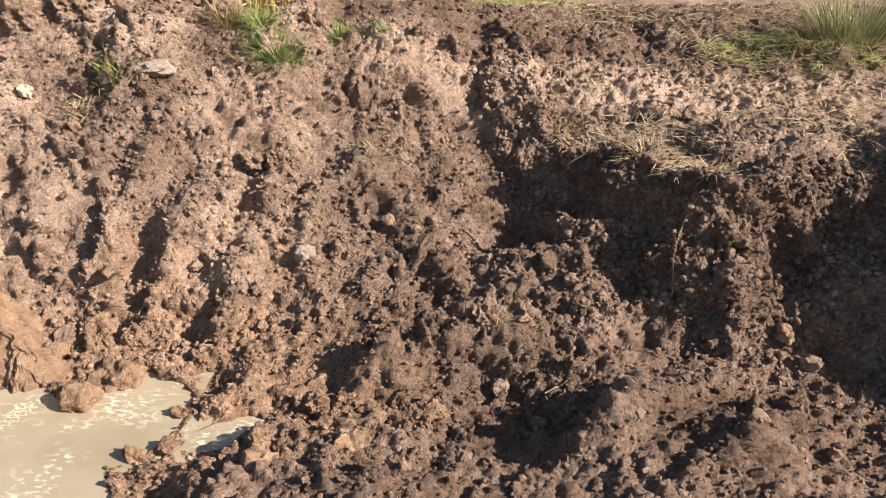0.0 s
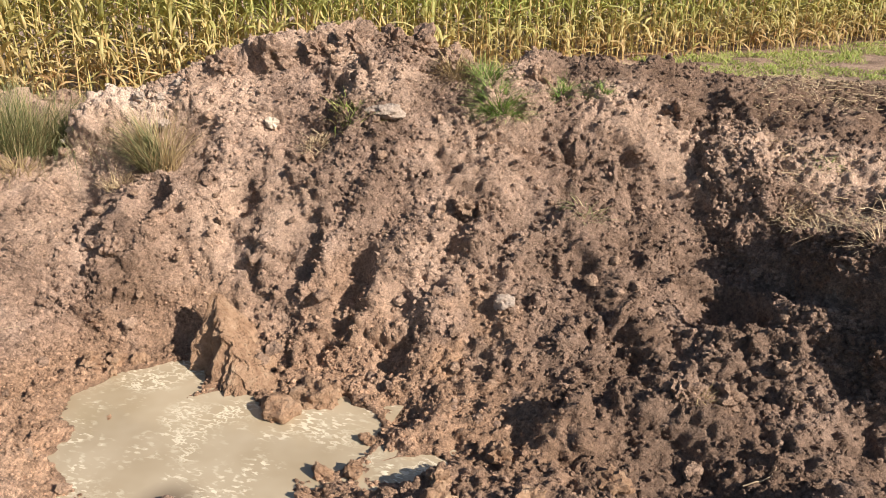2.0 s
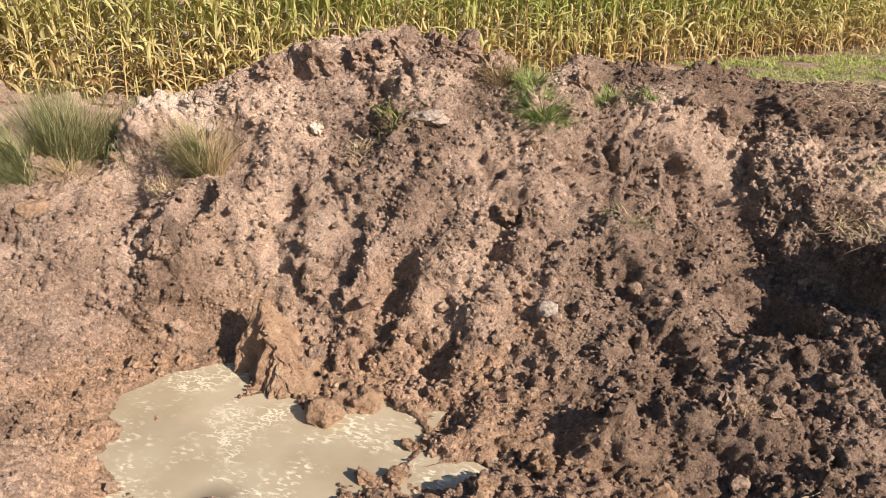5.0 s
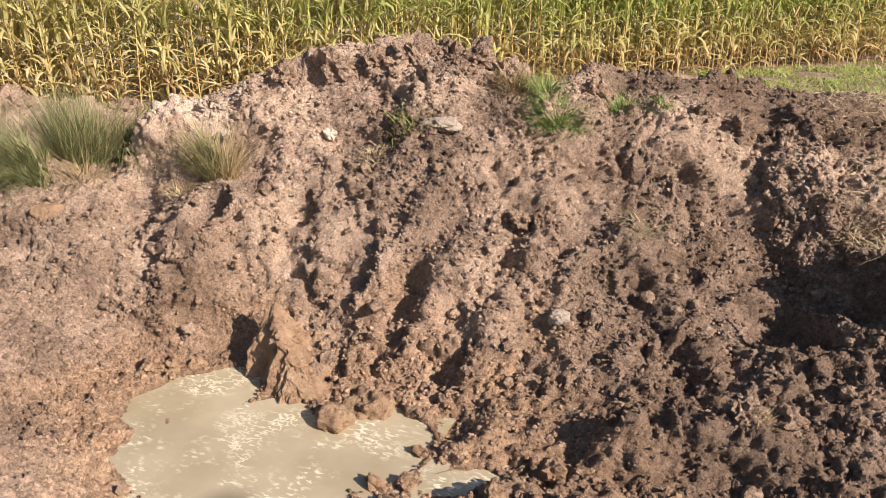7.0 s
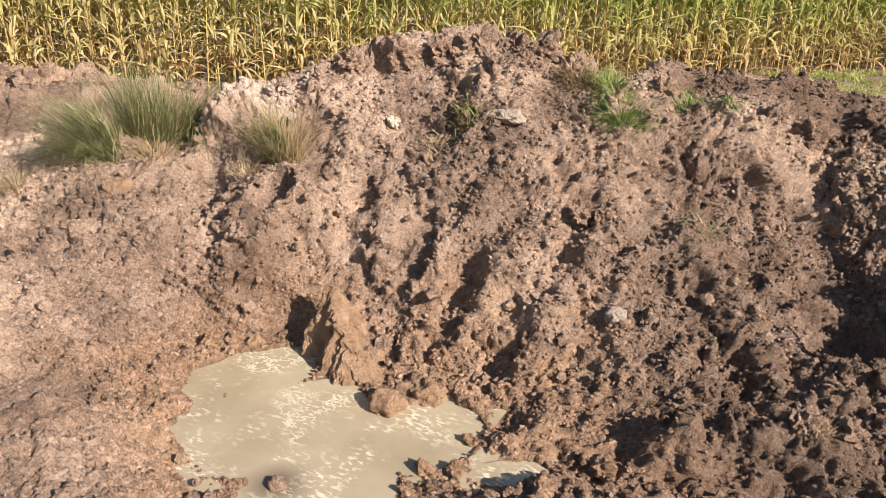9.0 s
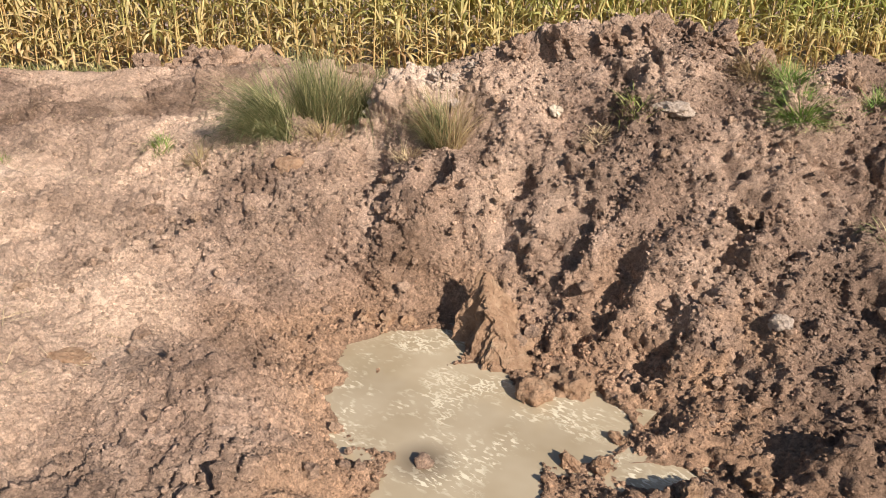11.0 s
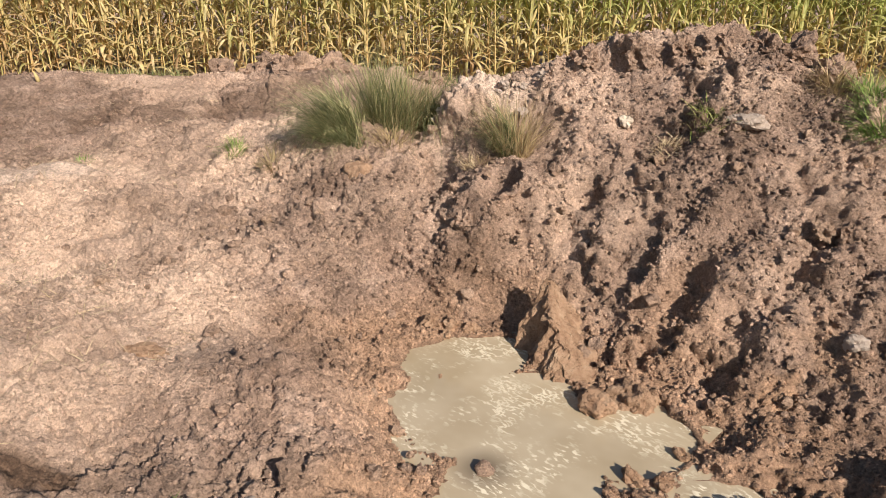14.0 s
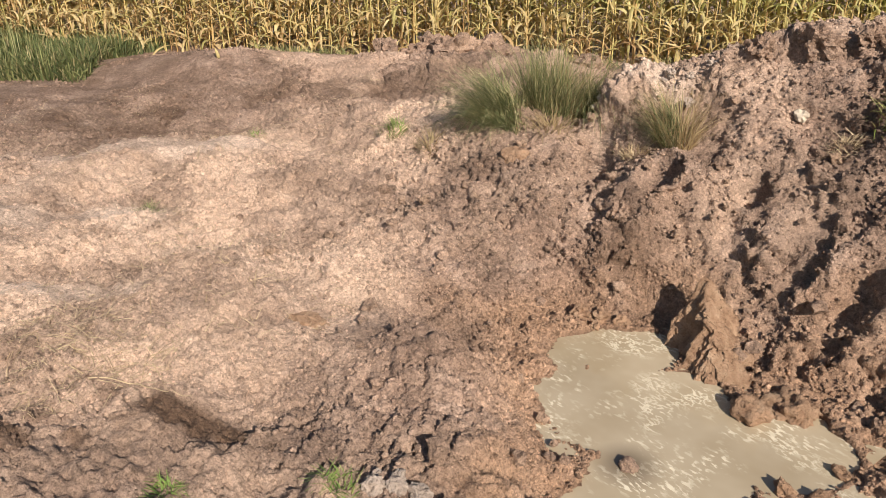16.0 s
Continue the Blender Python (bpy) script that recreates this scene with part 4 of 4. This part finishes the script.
# ---- tufts, weeds and straw ----
for k, (x, y, n, ln, mat, lab) in enumerate((
        (-2.02, 6.50, 700, 0.24, GRASS, "fresh green grass tuft on the heap"), (-2.22, 6.75, 260, 0.22, GRASS, "fresh green grass tuft on the heap"),
        (-1.59, 6.98, 140, 0.18, GRASS, "small green grass tuft on the crest"), (-1.27, 7.12, 170, 0.16, GRASS, "small green grass tuft on the crest"),
        (-3.17, 5.91, 110, 0.22, MEADOW, "small yellow-green tuft on the heap"), (-3.62, 4.58, 120, 0.09, GRASS, "tiny green grass tuft above the clay"),
        (-7.83, 4.35, 160, 0.22, GRASS, "thin green tuft on trodden soil"), (-7.05, 4.32, 140, 0.25, RUSH_DRY, "dry straw tuft on trodden soil"),
        (-9.49, 3.37, 90, 0.14, GRASS, "thin green tuft on trodden soil"), (-8.0, 1.57, 80, 0.14, RUSH, "thin tuft on trodden soil"),
        (-3.34, 1.14, 150, 0.13, GRASS, "green grass tuft near the pit"), (-3.92, 0.40, 170, 0.12, GRASS, "green grass tuft near the pit"),
        (-2.51, 6.74, 300, 0.26, RUSH_DRY, "brown rooty sod on the crest"), (-1.16, 6.02, 70, 0.2, RUSH, "drooping yellow tuft on the slope"), (-3.4, 5.75, 90, 0.16, STRAW, "flattened straw on the heap"),
        (0.45, 6.55, 90, 0.20, STRAW, "hanging straw at the turf edge"), (0.95, 5.75, 110, 0.20, STRAW, "hanging straw at the turf edge"), (1.35, 5.35, 110, 0.18, STRAW, "hanging straw at the turf edge"),
        (-5.9, 4.95, 160, 0.30, RUSH_DRY, "dry straw under the rushes"), (-4.95, 5.1, 120, 0.22, STRAW, "dry straw at the foot of the heap"),
        (0.64, 6.98, 60, 0.10, GRASS, "tiny green tuft on the turf edge"), (-0.08, 4.42, 90, 0.13, RUSH_DRY, "dry root tuft on a clod"))):
    clump("grass_tuft", lab, "grass tuft", [("growth", (700 + k, n, x, y, 0.05 + ln * 0.4, 0.04 + ln * 0.3, ln, 0.007, 0.9, 0.9), mat)])
clump("rush_clump", "tall green rushes on the old turf", "rush", [("green_growth", (31, 800, 3.12, 7.95, 0.32, 0.22, 0.62, 0.007, 0.4, 1.2), RUSH), ("dry_growth", (32, 240, 2.9, 7.9, 0.4, 0.2, 0.45, 0.007, 0.9, 1.0), RUSH_DRY)])


def sward(name, label, category, seed, n, region, length, width, lean, mat):
    """Many blades over a stretch of ground that region() accepts; lean 1.4 lays them flat."""
    g = rng(seed)
    x0, x1, y0, y1, test = region
    x, y = x0 + (x1 - x0) * g.rand(n * 4), y0 + (y1 - y0) * g.rand(n * 4)
    ok = test(x, y)
    x, y = x[ok][:n], y[ok][:n]
    n = len(x)
    z = ground_height(x, y)
    out, tilt = g.rand(n) * 6.28, np.clip(g.normal(lean, 0.25, n), 0, 1.55)
    ln = length * (0.5 + 0.8 * g.rand(n)) * (1 + 0.6 * fbm(x * 1.5, y * 1.5, 2, seed))
    wd = np.stack([-np.sin(out), np.cos(out), g.normal(0, 0.3, n)], -1) * width / 2
    dr = np.stack([np.cos(out) * np.sin(tilt), np.sin(out) * np.sin(tilt), np.cos(tilt)], -1)
    p0 = np.stack([x, y, z + 0.006], -1)
    p1 = p0 + dr * (0.55 * ln)[:, None]
    p2 = p1 + (dr * [1, 1, 0.6] + [0, 0, -0.15]) * (0.45 * ln)[:, None]
    v = np.stack([p0 - wd, p0 + wd, p1 - wd * 0.8, p1 + wd * 0.8, p2 - wd * 0.15, p2 + wd * 0.15], 1).reshape(-1, 3)
    i = np.arange(n)[:, None] * 6
    f = np.concatenate([i + [0, 1, 3, 2], i + [2, 3, 5, 4]])
    return tagged(new(name, mesh_of(name, v, f, mat, False)), label, category, kind="stuff")


def edge_dist(x, y):
    """Metres in front of the maize."""
    return -((x - EDGE_X) * BACK.x + (y - EDGE_Y) * BACK.y)


sward("straw_litter", "dry straw lying on the old turf", "straw", 41, 11000, (0, 5, 4.8, 11, lambda x, y: (bank_edge(x, y) > 0.02) & (fbm(x * 1.6, y * 1.6, 3, 95) > -0.15)), 0.15, 0.006, 1.45, STRAW)
sward("straw_litter", "flattened straw on trodden soil", "straw", 47, 420, (-6.2, -4.9, -0.1, 0.9, lambda x, y: fbm(x * 2.5, y * 2.5, 3, 120) > -0.2), 0.2, 0.005, 1.47, STRAW)
sward("straw_litter", "scattered straw on trodden soil", "straw", 42, 1700, (-13, -5, 0, 6, lambda x, y: fbm(x * 1.1, y * 1.1, 3, 97) > 0.15), 0.14, 0.005, 1.46, STRAW)
sward("grass_strip", "bright green grass strip along the maize", "grass", 43, 28000, (-4, 12, 9, 26, lambda x, y: (edge_dist(x, y) > 0.1) & (edge_dist(x, y) < 2.6 + 0.2 * np.clip(x + 3, 0, 8)) & (fbm(x * 1.2, y * 1.2, 3, 101) > -0.35)), 0.13, 0.016, 0.95, MEADOW)
sward("turf_grass", "green and straw-coloured grass flattened on the turf", "grass", 44, 1500, (1.3, 4, 7.25, 9.2, lambda x, y: bump(x, y, 2.2, 7.9, 0.65, 0.32, 10) + bump(x, y, 2.9, 7.5, 0.5, 0.25) + 0.3 * fbm(x * 2, y * 2, 3, 99) > 0.5), 0.34, 0.006, 1.36, MEADOW)
sward("weed_patch", "green weeds before the maize", "weeds", 45, 15000, (-21, -12, -1, 5, lambda x, y: (edge_dist(x, y) > -0.2) & (edge_dist(x, y) < 3.0) & (x < -13.9 - 0.85 * (y - 1.2) + 0.5 * fbm(x, y, 3, 77))), 0.42, 0.022, 0.55, WEED)
sward("tall_weeds", "tall seeding weeds before the maize", "weeds", 48, 900, (-21, -12.5, -1, 5, lambda x, y: (edge_dist(x, y) > -0.2) & (edge_dist(x, y) < 3.0) & (x < -14.1 - 0.85 * (y - 1.2)) & (fbm(x * 1.4, y * 1.4, 3, 78) > 0.0)), 0.62, 0.014, 0.35, RUSH)
sward("edge_weeds", "weeds and fallen leaves at the foot of the maize", "weeds", 46, 9000, (-15, -4, 4, 18, lambda x, y: (edge_dist(x, y) > -0.3) & (edge_dist(x, y) < 0.9) & (fbm(x, y, 2, 12) > -0.1)), 0.22, 0.012, 0.8, RUSH)
